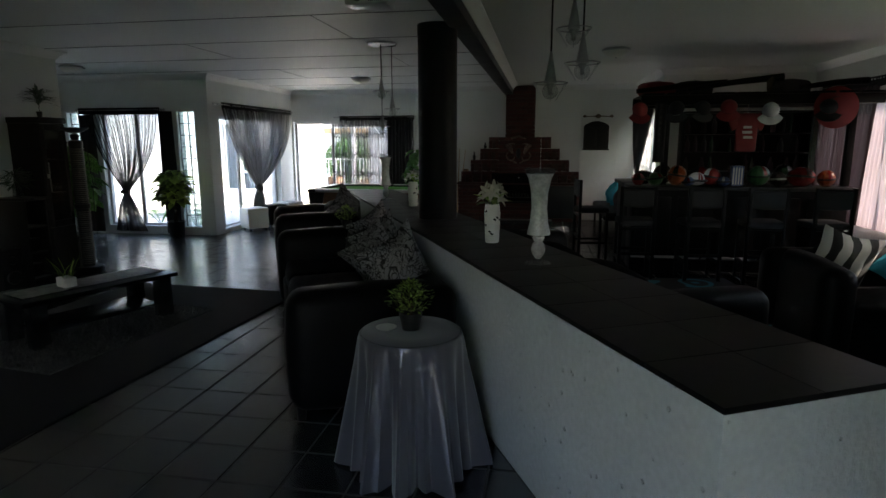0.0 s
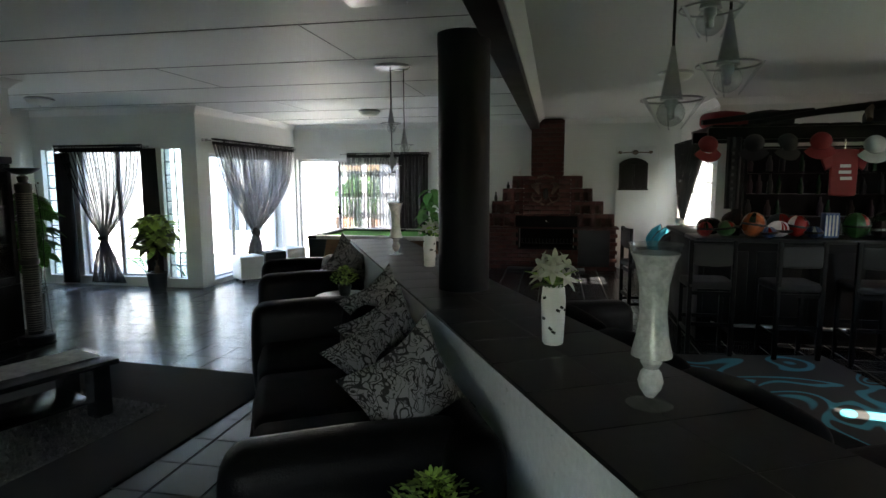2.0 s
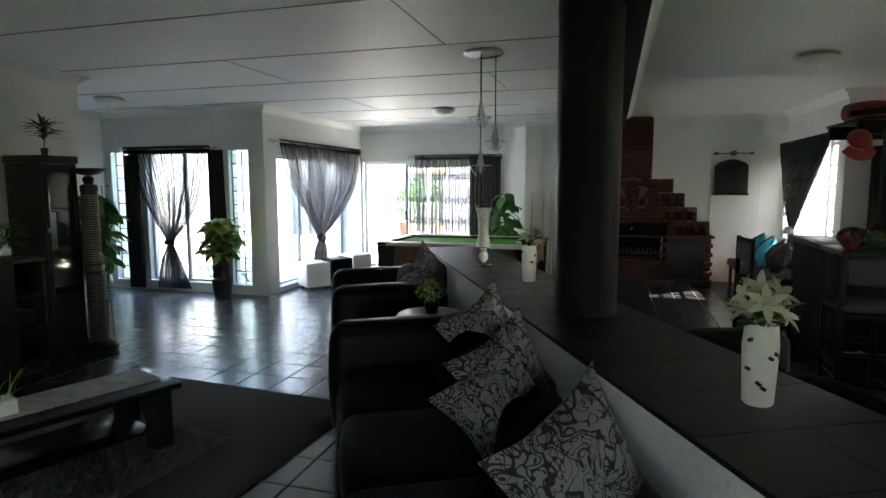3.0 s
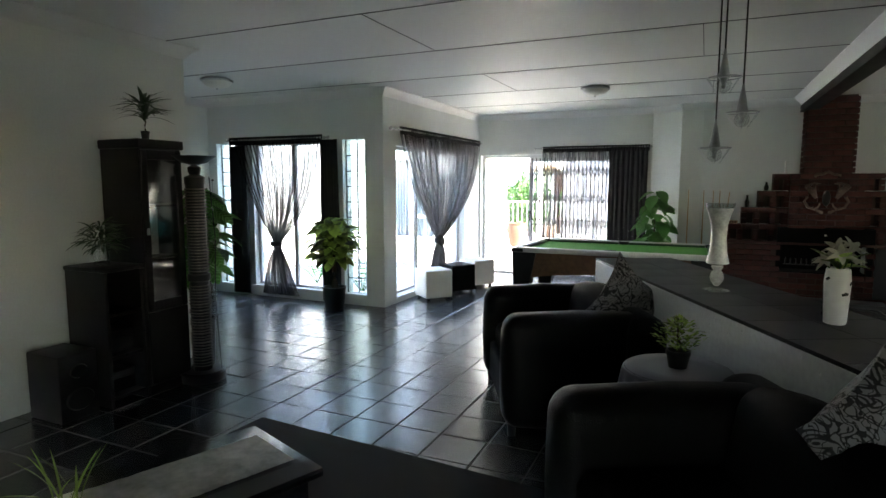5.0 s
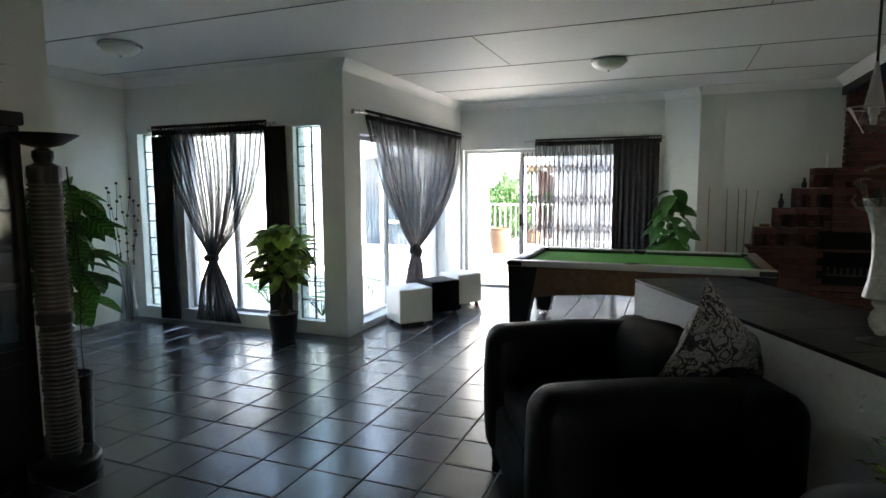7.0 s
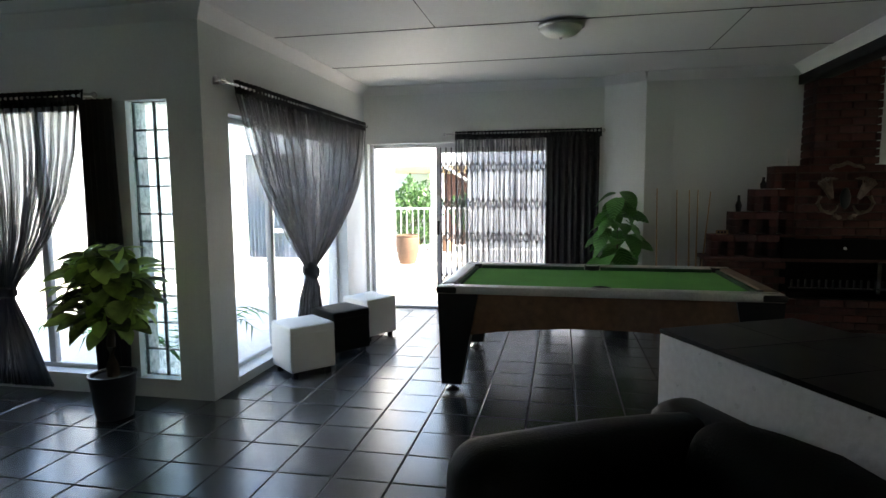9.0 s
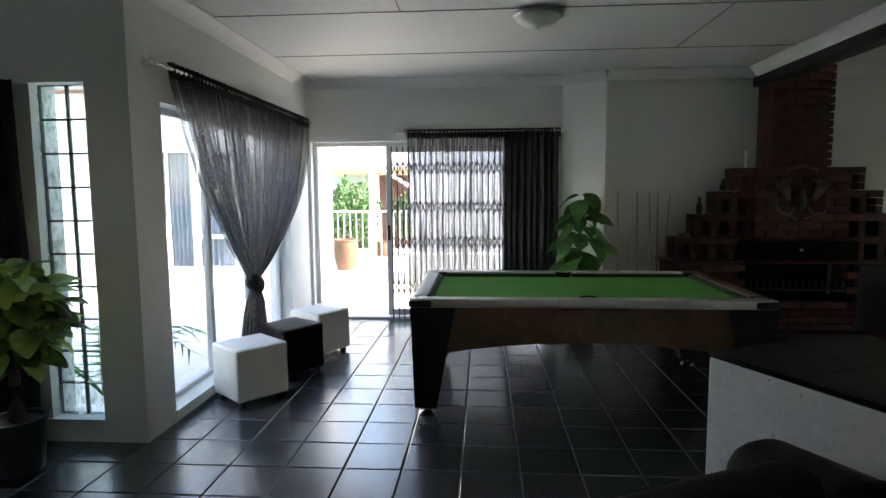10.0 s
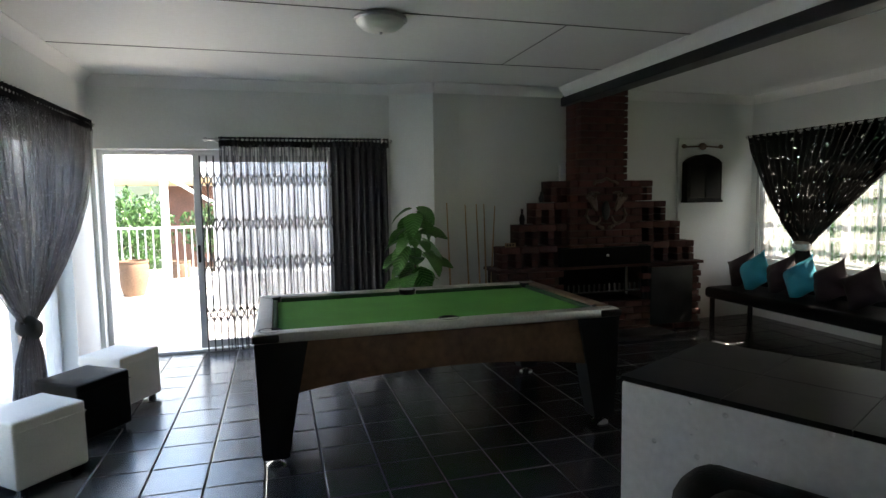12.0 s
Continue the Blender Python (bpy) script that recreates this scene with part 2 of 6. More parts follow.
vab, vad, vsn, vmr = [nt.nodes.new("ShaderNodeMath") for k in range(4)]
vab.operation, vad.operation, vsn.operation, vmr.operation = "ABSOLUTE", "MULTIPLY_ADD", "PINGPONG", "LESS_THAN"
nt.links.new(vsep.outputs["Y"], vab.inputs[0])
nt.links.new(vab.outputs[0], vad.inputs[0])
vad.inputs[1].default_value = -0.8
nt.links.new(vsep.outputs["X"], vad.inputs[2])
nt.links.new(vad.outputs[0], vsn.inputs[0])
vsn.inputs[1].default_value = 0.015
nt.links.new(vsn.outputs[0], vmr.inputs[0])
vmr.inputs[1].default_value = 0.0036
vmx = nt.nodes.new("ShaderNodeMix")
vmx.data_type = "RGBA"
nt.links.new(vmr.outputs[0], vmx.inputs["Factor"])
pb_ = nt.nodes["Principled BSDF"]
nt.links.new(pb_.inputs["Base Color"].links[0].from_socket, vmx.inputs["A"])
vmx.inputs["B"].default_value = (0.22, 0.46, 0.16, 1)
nt.links.new(vmx.outputs["Result"], pb_.inputs["Base Color"])
M_LEAF2 = surface("variegated_leaf", (0.26, 0.38, 0.09), 0.45, grain=10, vary=0.4, bump=0.05, rand=0.4, thin=0.4)
M_LEAFO = surface("outdoor_leaf", (0.03, 0.085, 0.015), 0.5, grain=12, vary=0.35, bump=0.05, rand=0.4)
M_LEAFD = surface("dark_leaf", (0.025, 0.06, 0.02), 0.45, grain=12, vary=0.3, bump=0.05, rand=0.3)
M_STEM = surface("brown_stem", (0.06, 0.04, 0.025), 0.8, grain=40, vary=0.3, bump=0.3)
M_POT = surface("black_pot", (0.014, 0.014, 0.015), 0.35, grain=30, vary=0.2, bump=0.05)
M_SOIL = surface("soil", (0.03, 0.022, 0.016), 0.95, grain=60, vary=0.4, bump=0.6)
M_DOME = surface("opal_glass", (0.72, 0.71, 0.66), 0.35, grain=20, vary=0.03, bump=0.02)
M_DAMASK = two_tone("damask_print", (0.006, 0.006, 0.006), (0.17, 0.165, 0.167), 9.5, 0.5, width=0.075)
nt = M_DAMASK.node_tree
fine = nt.nodes.new("ShaderNodeTexNoise")
fine.inputs["Scale"].default_value, fine.inputs["Detail"].default_value, fine.inputs["Distortion"].default_value = 14.0, 0.2, 2.6
dco = nt.nodes.new("ShaderNodeTexCoord")
nt.links.new(dco.outputs["Object"], fine.inputs["Vector"])
scroll = ramp(nt, fine.outputs["Fac"], [(0.0, (1, 1, 1)), (0.46, (1, 1, 1)), (0.47, (0.03, 0.03, 0.03)), (0.53, (0.03, 0.03, 0.03)), (0.54, (1, 1, 1)), (0.70, (1, 1, 1))])
mul = nt.nodes.new("ShaderNodeMix")
mul.data_type, mul.blend_type = "RGBA", "MULTIPLY"
mul.inputs["Factor"].default_value = 1.0
pb_ = nt.nodes["Principled BSDF"]
nt.links.new(pb_.inputs["Base Color"].links[0].from_socket, mul.inputs["A"])
nt.links.new(scroll, mul.inputs["B"])
nt.links.new(mul.outputs["Result"], pb_.inputs["Base Color"])
M_ZEBRA = two_tone("zebra_print", (0.015, 0.015, 0.015), (0.62, 0.58, 0.56), 2.2, 0.45, kind="stripe")
M_RUG = two_tone("swirl_rug", (0.02, 0.20, 0.27), (0.010, 0.010, 0.011), 1.1, 0.5, 0.95, width=0.07)
M_TURQ = surface("turquoise_cloth", (0.01, 0.27, 0.38), 0.8, grain=200, vary=0.12, bump=0.2)
M_NAVY = surface("dark_maroon_cloth", (0.020, 0.008, 0.011), 0.8, grain=200, vary=0.2, bump=0.2)
M_SHEER1 = sheer("black_organza", (0.022, 0.022, 0.024), 0.60, (70, 0.5, 1), contrast=0.34, gather=(0.70, 0.9, 0.42))
M_SHEER2 = sheer("sequined_organza", (0.085, 0.082, 0.088), 0.52, (60, 0.6, 1), glint=0.14, contrast=0.36, gather=(0.75, 1.1, 0.3))
M_SHEER3 = sheer("lace_sheer", (0.10, 0.105, 0.12), 0.60, (70, 1.6, 1), glint=0.06, contrast=0.36)
M_LACE = sheer("dense_black_lace", (0.007, 0.007, 0.009), 0.9995, (26, 90, 1), glint=0.06, contrast=0.0004, rough=0.4, through_light=0.03)
M_LEAFLACE = sheer("leaf_pattern_curtain", (0.012, 0.012, 0.012), 0.93, (34, 18, 1), contrast=0.9, through_light=0.05, lo=0.24, hi=0.38)
M_VOILE = sheer("white_voile", (0.45, 0.45, 0.45), 0.45, (26, 0.8, 1), contrast=0.25)
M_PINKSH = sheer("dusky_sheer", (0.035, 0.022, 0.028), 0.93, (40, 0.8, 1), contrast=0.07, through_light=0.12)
# Pale backlit cloth that stands in for a bright bare window pane.
M_PANEV = sheer("bright_pane_voile", (0.36, 0.29, 0.31), 0.95, (30, 0.8, 1), contrast=0.05, through_light=0.22)
M_DRAPE = surface("black_drape", (0.013, 0.013, 0.015), 0.85, grain=160, vary=0.2, bump=0.2)
M_GREYW = surface("grey_render_wall", (0.33, 0.35, 0.38), 0.85, grain=40, vary=0.08, bump=0.2, coarse=1)
M_BLOCK = pane_material("glass_block_glass", (0.84, 0.93, 0.90), 0.12)
nt = M_BLOCK.node_tree
bco, bno = nt.nodes.new("ShaderNodeTexCoord"), nt.nodes.new("ShaderNodeTexNoise")
bno.inputs["Scale"].default_value, bno.inputs["Detail"].default_value, bno.inputs["Distortion"].default_value = 16.0, 2.0, 1.2
bmp = nt.nodes.new("ShaderNodeMapping")
bmp.inputs["Scale"].default_value = (1.6, 1.0, 0.8)
boi = nt.nodes.new("ShaderNodeObjectInfo")
nt.links.new(bco.outputs["Object"], bmp.inputs["Vector"])
nt.links.new(boi.outputs["Location"], bmp.inputs["Location"])
nt.links.new(bmp.outputs[0], bno.inputs["Vector"])
nt.links.new(ramp(nt, bno.outputs["Fac"], [(0.34, (0.66, 0.73, 0.71)), (0.44, (0.85, 0.92, 0.90)), (0.54, (0.94, 0.99, 0.97)), (0.7, (1.0, 1.0, 1.0))]), nt.nodes["Transparent BSDF"].inputs[0])
M_JOINT = surface("grey_block_joint", (0.10, 0.12, 0.12), 0.85, grain=80, vary=0.15, bump=0.2)
M_RED = surface("red_cloth", (0.17, 0.008, 0.010), 0.7, grain=160, vary=0.12, bump=0.12)
M_REDP = surface("red_gloss", (0.22, 0.016, 0.014), 0.25, grain=20, vary=0.2, bump=0.02)
M_GREENP = surface("green_gloss", (0.025, 0.09, 0.03), 0.3, grain=20, vary=0.3, bump=0.02)
M_ORANGE = surface("orange_gloss", (0.24, 0.06, 0.02), 0.28, grain=20, vary=0.25, bump=0.02)
M_WHITEP = surface("white_gloss", (0.5, 0.5, 0.5), 0.35, grain=20, vary=0.06, bump=0.02)
M_BLUEP = surface("blue_gloss", (0.03, 0.07, 0.2), 0.3, grain=20, vary=0.2, bump=0.02)
M_DARKG = surface("dark_green_glass", (0.01, 0.03, 0.015), 0.15, grain=20, vary=0.2, bump=0.02)
M_STEELL = surface("satin_silver", (0.4, 0.4, 0.41), 0.35, 0.85, grain=60, vary=0.06, bump=0.02)
M_GATE = surface("dark_grey_gate_paint", (0.05, 0.05, 0.055), 0.45, grain=60, vary=0.1, bump=0.03)
M_GREYC = surface("grey_upholstery", (0.015, 0.015, 0.015), 0.85, grain=160, vary=0.2, bump=0.2)
M_SEAM = surface("grey_joint_strip", (0.11, 0.11, 0.11), 0.7, grain=60, vary=0.2, bump=0.02)
M_CANE = surface("pale_rings", (0.095, 0.088, 0.078), 0.7, grain=60, vary=0.3, bump=0.3, coarse=20)
M_BRASS = surface("antique_metal", (0.17, 0.125, 0.10), 0.45, 0.8, grain=25, vary=0.25, bump=0.3)
M_WARM = surface("pale_wood", (0.42, 0.28, 0.15), 0.5, grain=40, vary=0.15, bump=0.05)
M_PAVE = surface("pale_paving", (0.62, 0.60, 0.57), 0.85, grain=25, vary=0.1, bump=0.2, coarse=1.5)
M_LAWN = surface("lawn", (0.07, 0.13, 0.035), 0.95, grain=60, vary=0.35, bump=0.6, coarse=1.5)
M_OUTW = surface("white_render_wall", (0.74, 0.74, 0.72), 0.85, grain=40, vary=0.04, bump=0.2, coarse=1)
M_TERRA = surface("terracotta", (0.15, 0.085, 0.05), 0.7, grain=40, vary=0.15, bump=0.15)
M_ROOF = surface("brown_roof", (0.13, 0.06, 0.045), 0.8, grain=30, vary=0.2, bump=0.3)
M_BLUECUR = surface("blue_grey_curtain", (0.22, 0.26, 0.32), 0.85, grain=90, vary=0.2, bump=0.2)


# ---- mesh helpers ----
def box(bm, x0, x1, y0, y1, z0, z1, bevel=0.0, seg=2):
    r = bmesh.ops.create_cube(bm, size=1, matrix=Matrix.Translation(((x0 + x1) / 2, (y0 + y1) / 2, (z0 + z1) / 2)) @ Matrix.Diagonal((x1 - x0, y1 - y0, z1 - z0, 1)))
    if bevel:
        es = list({e for v in r["verts"] for e in v.link_edges})
        bmesh.ops.bevel(bm, geom=es, offset=bevel, segments=seg, profile=0.5, affect="EDGES")
    return bm


def boxes(*bs, bevel=0.0):
    bm = bmesh.new()
    for b in bs:
        box(bm, *b, bevel=bevel)
    return bm


def cyl(bm, r0, r1, z0, z1, x=0.0, y=0.0, n=24, m=None):
    t = Matrix.Translation((x, y, (z0 + z1) / 2))
    bmesh.ops.create_cone(bm, cap_ends=True, segments=n, radius1=r0, radius2=r1, depth=z1 - z0, matrix=(m @ t) if m else t)
    return bm


def lathe(bm, prof, n=32, x=0.0, y=0.0):
    """Turns a profile of (radius, height) round the upright axis."""
    rings = []
    for r, z in prof:
        rings.append([bm.verts.new((x + r * math.cos(2 * math.pi * i / n), y + r * math.sin(2 * math.pi * i / n), z)) for i in range(n)])
    for a, b in zip(rings, rings[1:]):
        for i in range(n):
            bm.faces.new((a[i], a[(i + 1) % n], b[(i + 1) % n], b[i]))
    bm.faces.new(rings[0][::-1])
    bm.faces.new(rings[-1])
    return bm


def tube(bm, pts, r, n=8, r1=None):
    pts = [Vector(p) for p in pts]
    rings = []
    for k, p in enumerate(pts):
        d = (pts[min(k + 1, len(pts) - 1)] - pts[max(k - 1, 0)]).normalized()
        q = d.to_track_quat("Z", "Y")
        rr = r if r1 is None else r + (r1 - r) * k / (len(pts) - 1)
        rings.append([bm.verts.new(p + q @ Vector((rr * math.cos(2 * math.pi * i / n), rr * math.sin(2 * math.pi * i / n), 0))) for i in range(n)])
    for a, b in zip(rings, rings[1:]):
        for i in range(n):
            bm.faces.new((a[i], a[(i + 1) % n], b[(i + 1) % n], b[i]))
    bm.faces.new(rings[0][::-1])
    bm.faces.new(rings[-1])
    return bm


def ball(bm, r, loc=(0, 0, 0), scale=(1, 1, 1), u=20, v=12):
    bmesh.ops.create_uvsphere(bm, u_segments=u, v_segments=v, radius=r, matrix=Matrix.Translation(loc) @ Matrix.Diagonal((*scale, 1)))
    return bm


def soft_box(bm, sx, sy, sz, r, m=None, puff=0.0, seg=5):
    """An upholstered block with rounded edges and slightly swollen faces."""
    t = bmesh.new()
    bmesh.ops.create_cube(t, size=1, matrix=Matrix.Diagonal((sx, sy, sz, 1)))
    bmesh.ops.bevel(t, geom=t.edges[:], offset=r, segments=seg, profile=0.5, affect="EDGES")
    bmesh.ops.subdivide_edges(t, edges=[e for e in t.edges if e.calc_length() > 0.12], cuts=3, use_grid_fill=True)
    for v in t.verts:
        a, b, c = abs(v.co.x) / sx * 2, abs(v.co.y) / sy * 2, abs(v.co.z) / sz * 2
        v.co += v.co.normalized() * puff * (1 - a * a) * (1 - b * b) + v.co.normalized() * puff * (1 - b * b) * (1 - c * c) * 0.7
        v.co += Vector(noise.noise_vector(v.co * 4)) * 0.004
    if m:
        bmesh.ops.transform(t, matrix=m, verts=t.verts[:])
    tmp = bpy.data.meshes.new("tmp")
    t.to_mesh(tmp)
    t.free()
    bm.from_mesh(tmp)
    bpy.data.meshes.remove(tmp)
    return bm


def mesh_of(name, bm, material, smooth=True):
    me = bpy.data.meshes.new(name)
    bmesh.ops.recalc_face_normals(bm, faces=bm.faces[:])
    bm.to_mesh(me)
    bm.free()
    me.materials.append(material)
    if smooth:
        me.polygons.foreach_set("use_smooth", [True] * len(me.polygons))
        me.set_sharp_from_angle(angle=radians(38))
    return me


def part(name, bm, material, parent, label="", smooth=True):
    ob = new(name, mesh_of(name, bm, material, smooth))
    ob.parent = parent
    return tagged(ob, label)


def thing(name, m, label, category, group="", kind=""):
    ob = new(name)
    ob.empty_display_size = 0.1
    ob.matrix_world = m
    return tagged(ob, label, category, group, kind)


def solo(name, bm, material, label, category, group="", kind="", m=None, smooth=True):
    ob = new(name, mesh_of(name, bm, material, smooth))
    if m:
        ob.matrix_world = m
    return tagged(ob, label, category, group, kind)


def structure(name, bm, material, label, category, smooth=False):
    return solo(name, bm, material, label, category, kind="structure", smooth=smooth)


# ---- plan ----
H = 2.79
YB, YW, XS = 12.99, 9.57, -4.86      # door wall, window wall, side window wall
YC = 12.80                           # wall of the fireplace
XE = 5.0                             # far right wall
COUNTER = pose(1.35, 1.64, 0, 0, 0, 26.4)   # x across the low wall, y along it


def at_counter(d, s, z=0.0, turn=0.0):
    return COUNTER @ pose(d, s, z, 0, 0, turn)


# ---- walls, floor slab, ceiling ----
structure("floor", boxes((-8.1, XE + 0.25, -2.3, YW + 0.25, -0.2, -0.004), (XS - 0.25, XE + 0.25, YW + 0.25, 10.55, -0.2, -0.004), (XS - 0.25, 3.0, 10.55, 13.24, -0.2, -0.004)), M_GROUT, "grey grouted bed of the black tiled floor", "floor")
structure("wall_side", boxes((XS - 0.25, XS, YW, 9.9, 0, H), (XS - 0.25, XS, 12.32, YB + 0.25, 0, H), (XS - 0.25, XS, 9.9, 12.32, 2.1, H), (XS - 0.25, XS, 9.9, 12.32, 0, 0.07)), M_WALL, "white painted wall with a large side window", "wall")
structure("wall_window", boxes((-7.8, -7.64, YW, YW + 0.25, 0, H), (-7.64, -5.13, YW, YW + 0.25, 2.17, H), (-7.64, -5.13, YW, YW + 0.25, 0, 0.14), (-5.13, XS - 0.25, YW, YW + 0.25, 0, H), (-7.32, -7.0, YW + 0.02, YW + 0.23, 0.14, 2.17), (-5.78, -5.48, YW + 0.02, YW + 0.23, 0.14, 2.17)), M_WALL, "white painted wall with glass block strips beside a window", "wall")
structure("wall_door", boxes((XS, -4.82, YB, YB + 0.25, 0, H), (-4.82, -2.0, YB, YB + 0.25, 2.1, H), (-2.0, -1.2, YB, YB + 0.25, 0, H)), M_WALL, "white painted wall over the sliding door", "wall")
bm = bmesh.new()
foot = [(-1.93, YB), (-1.5, YC - 0.06), (-1.2, YC), (-1.2, YB + 0.2), (-1.93, YB + 0.2)]
lo, hi = [bm.verts.new((x, y, 0)) for x, y in foot], [bm.verts.new((x, y, H)) for x, y in foot]
bm.faces.new(lo[::-1]), bm.faces.new(hi)
for i in range(5):
    bm.faces.new((lo[i], lo[(i + 1) % 5], hi[(i + 1) % 5], hi[i]))
structure("wall_pier", bm, M_WALL, "white painted wall pier with a splayed face", "wall")
structure("wall_fireplace", boxes((-1.2, 2.75, YC, YC + 0.25, 0, H)), M_WALL, "white painted wall behind the brick fireplace", "wall")
structure("wall_lounge_window", boxes((2.75, 3.0, 10.3, 10.55, 0, H), (2.75, 3.0, 12.55, YC + 0.25, 0, H), (2.75, 3.0, 10.55, 12.55, 2.2, H), (2.75, 3.0, 10.55, 12.55, 0, 0.75)), M_WALL, "white painted wall with a curtained window", "wall")
structure("wall_bar", boxes((3.0, XE + 0.25, 10.3, 10.55, 0, H)), M_WALL, "white painted wall behind the bar", "wall")
structure("wall_east", boxes((XE, XE + 0.25, 9.75, 10.3, 0, H), (XE, XE + 0.25, 7.2, 9.75, 2.3, H), (XE, XE + 0.25, 7.2, 9.75, 0, 0.6), (XE, XE + 0.25, 5.9, 7.2, 0, H), (XE, XE + 0.25, 3.9, 5.9, 2.5, H), (XE, XE + 0.25, 3.9, 5.9, 0, 0.6), (XE, XE + 0.25, -2.3, 3.9, 0, H)), M_WALL, "white painted wall with tall windows", "wall")
# The opening is out of view, placed to light the low wall's near end.
structure("wall_south", boxes((-8.05, -0.4, -2.3, -2.05, 0, H), (1.2, XE + 0.25, -2.3, -2.05, 0, H), (-0.4, 1.2, -2.3, -2.05, 2.2, H), (-0.4, 1.2, -2.3, -2.05, 0, 0.5)), M_WALL, "white wall with an assumed wide window behind the lounge", "wall")
structure("wall_cabinet", boxes((-5.65, -5.4, -2.05, 7.0, 0, H)), M_WALL, "white painted wall behind the dark cabinets", "wall")
structure("wall_alcove", boxes((-8.05, -7.8, -2.05, YW + 0.25, 0, H), (-7.8, -5.65, 6.75, 7.0, 0, H)), M_WALL, "white painted wall of the alcove", "wall")
# Out of view, added as sun blockers; widths set by where sun patches fall.
structure("eaves", boxes((3.0, 3.45, 10.55, 13.3, H + 0.02, H + 0.18), (XE + 0.25, XE + 0.34, -2.3, 10.55, H + 0.02, H + 0.18)), M_OUTW, "unseen eaves, added to cut the sun at the windows", "eaves")
structure("ceiling", boxes((-8.05, XE + 0.25, -2.3, YW + 0.25, H, H + 0.2), (XS - 0.25, XE + 0.25, YW + 0.25, 10.55, H, H + 0.2), (XS - 0.25, 3.0, 10.55, 13.25, H, H + 0.2)), M_CEIL, "white ceiling of large boards", "ceiling")

# ceiling joints: thin cover strips between boards
bm = bmesh.new()
for y in (3.0, 4.25, 5.5, 6.75, 8.0, 9.22, 10.5, 11.76):
    box(bm, XS if y > 9.5 else (-7.8 if y > 7 else -5.4), -0.02, y - 0.004, y + 0.004, H - 0.004, H + 0.002)
for x, y0, y1 in ((-1.3, 5.5, 6.75), (-1.2, 8.0, 9.22), (-1.1, 10.5, 11.76), (-3.4, 9.22, 10.5), (-3.4, 6.75, 8.0), (-1.2, 3.0, 4.25)):
    box(bm, x - 0.003, x + 0.003, y0, y1, H - 0.003, H + 0.002)
structure("ceiling_trim", bm, M_SEAM, "thin grey joint strips between the ceiling boards", "trim")


def cornice(runs):
    """A coved cornice: each run is a straight length along a wall, its inward direction, and the mitre at each end (1 outer, -1 inner, 0 square)."""
    bm = bmesh.new()
    prof = [(0.0, 0.0), (0.0, -0.10), (0.012, -0.10), (0.02, -0.085), (0.045, -0.05), (0.085, -0.02), (0.10, -0.012), (0.10, 0.0)]
    for (x0, y0), (x1, y1), (nx, ny), m0, m1 in runs:
        ln = math.hypot(x1 - x0, y1 - y0)
        ux, uy = (x1 - x0) / ln, (y1 - y0) / ln
        a = [bm.verts.new((x0 + nx * (d - 0.004) - ux * d * m0, y0 + ny * (d - 0.004) - uy * d * m0, H + z + 0.003)) for d, z in prof]
        b = [bm.verts.new((x1 + nx * (d - 0.004) + ux * d * m1, y1 + ny * (d - 0.004) + uy * d * m1, H + z + 0.003)) for d, z in prof]
        for i in range(len(prof) - 1):
            bm.faces.new((a[i], a[i + 1], b[i + 1], b[i]))
        bm.faces.new(a), bm.faces.new(b)
    return bm


structure("trim_cornice", cornice([((XS, YW), (XS, YB), (1, 0), 1, -1), ((XS, YB), (-1.93, YB), (0, -1), -1, 0), ((-7.8, YW), (XS, YW), (0, -1), -1, 1),
          ((-1.5, YC - 0.06), (2.75, YC - 0.0), (0, -1), 0, -1), ((-1.93, YB), (-1.5, YC - 0.06), (-0.54, -0.84), 0, 0.2), ((2.75, 10.3), (2.75, YC), (-1, 0), 1, -1), ((2.75, 10.3), (XE, 10.3), (0, -1), 1, -1), ((XE, -2), (XE, 10.3), (-1, 0), 0, -1), ((-5.4, -2), (-5.4, 7.0), (1, 0), 0, 1),
          ((-7.8, 7.0), (-5.4, 7.0), (0, 1), -1, 1), ((-7.8, 7.0), (-7.8, YW), (1, 0), -1, -1)]), M_CORNICE, "white coved plaster cornice", "trim", True)
# ceiling beam between the two rooms
structure("beam", boxes((0.035, 0.215, -2.0, YC, 2.60, H + 0.01), bevel=0.006), M_BLACK, "black painted ceiling beam", "beam")
structure("trim_beam", cornice([((0.035, -2), (0.035, YC - 0.1), (-1, 0), 0, 0), ((0.215, -2), (0.215, YC), (1, 0), 0, 0)]), M_CORNICE, "white cornice along the black beam", "trim", True)

# ---- low wall with black tiled top, and the pillar ----
low = thing("low_wall", COUNTER @ Matrix.Diagonal((1, 1, 1.022, 1)), "white plastered low wall with a black tiled top", "low wall", kind="structure")
part("wall_body", boxes((0.0, 0.69, 0.0, 7.54, 0, 0.902), bevel=0.012), M_PLASTER, low)
part("top_bed", boxes((0.004, 0.686, 0.004, 7.536, 0.900, 0.9155)), M_BLACK, low, smooth=False)
CT = None
for i in range(2):
    for j in range(22):
        bm = boxes((-0.1714, 0.1714, -0.1699, 0.1699, -0.008, 0.008), bevel=0.0015) if CT is None else None
        if CT is None:
            CT = mesh_of("counter_tile", bm, M_CTILE, False)
        t = new("tile", CT)
        t.parent = low
        t.location = (0.173 + 0.344 * i, 0.173 + 0.3427 * j, 0.911)
bm = bmesh.new()
lathe(bm, [(0.175, 0.92), (0.175, 2.55), (0.178, 2.56), (0.178, 2.645)], 48)
pil = solo("pillar", bm, M_COLUMN, "round black painted pillar standing on the low wall", "pillar", kind="structure", m=pose(-0.09, 5.42, 0))

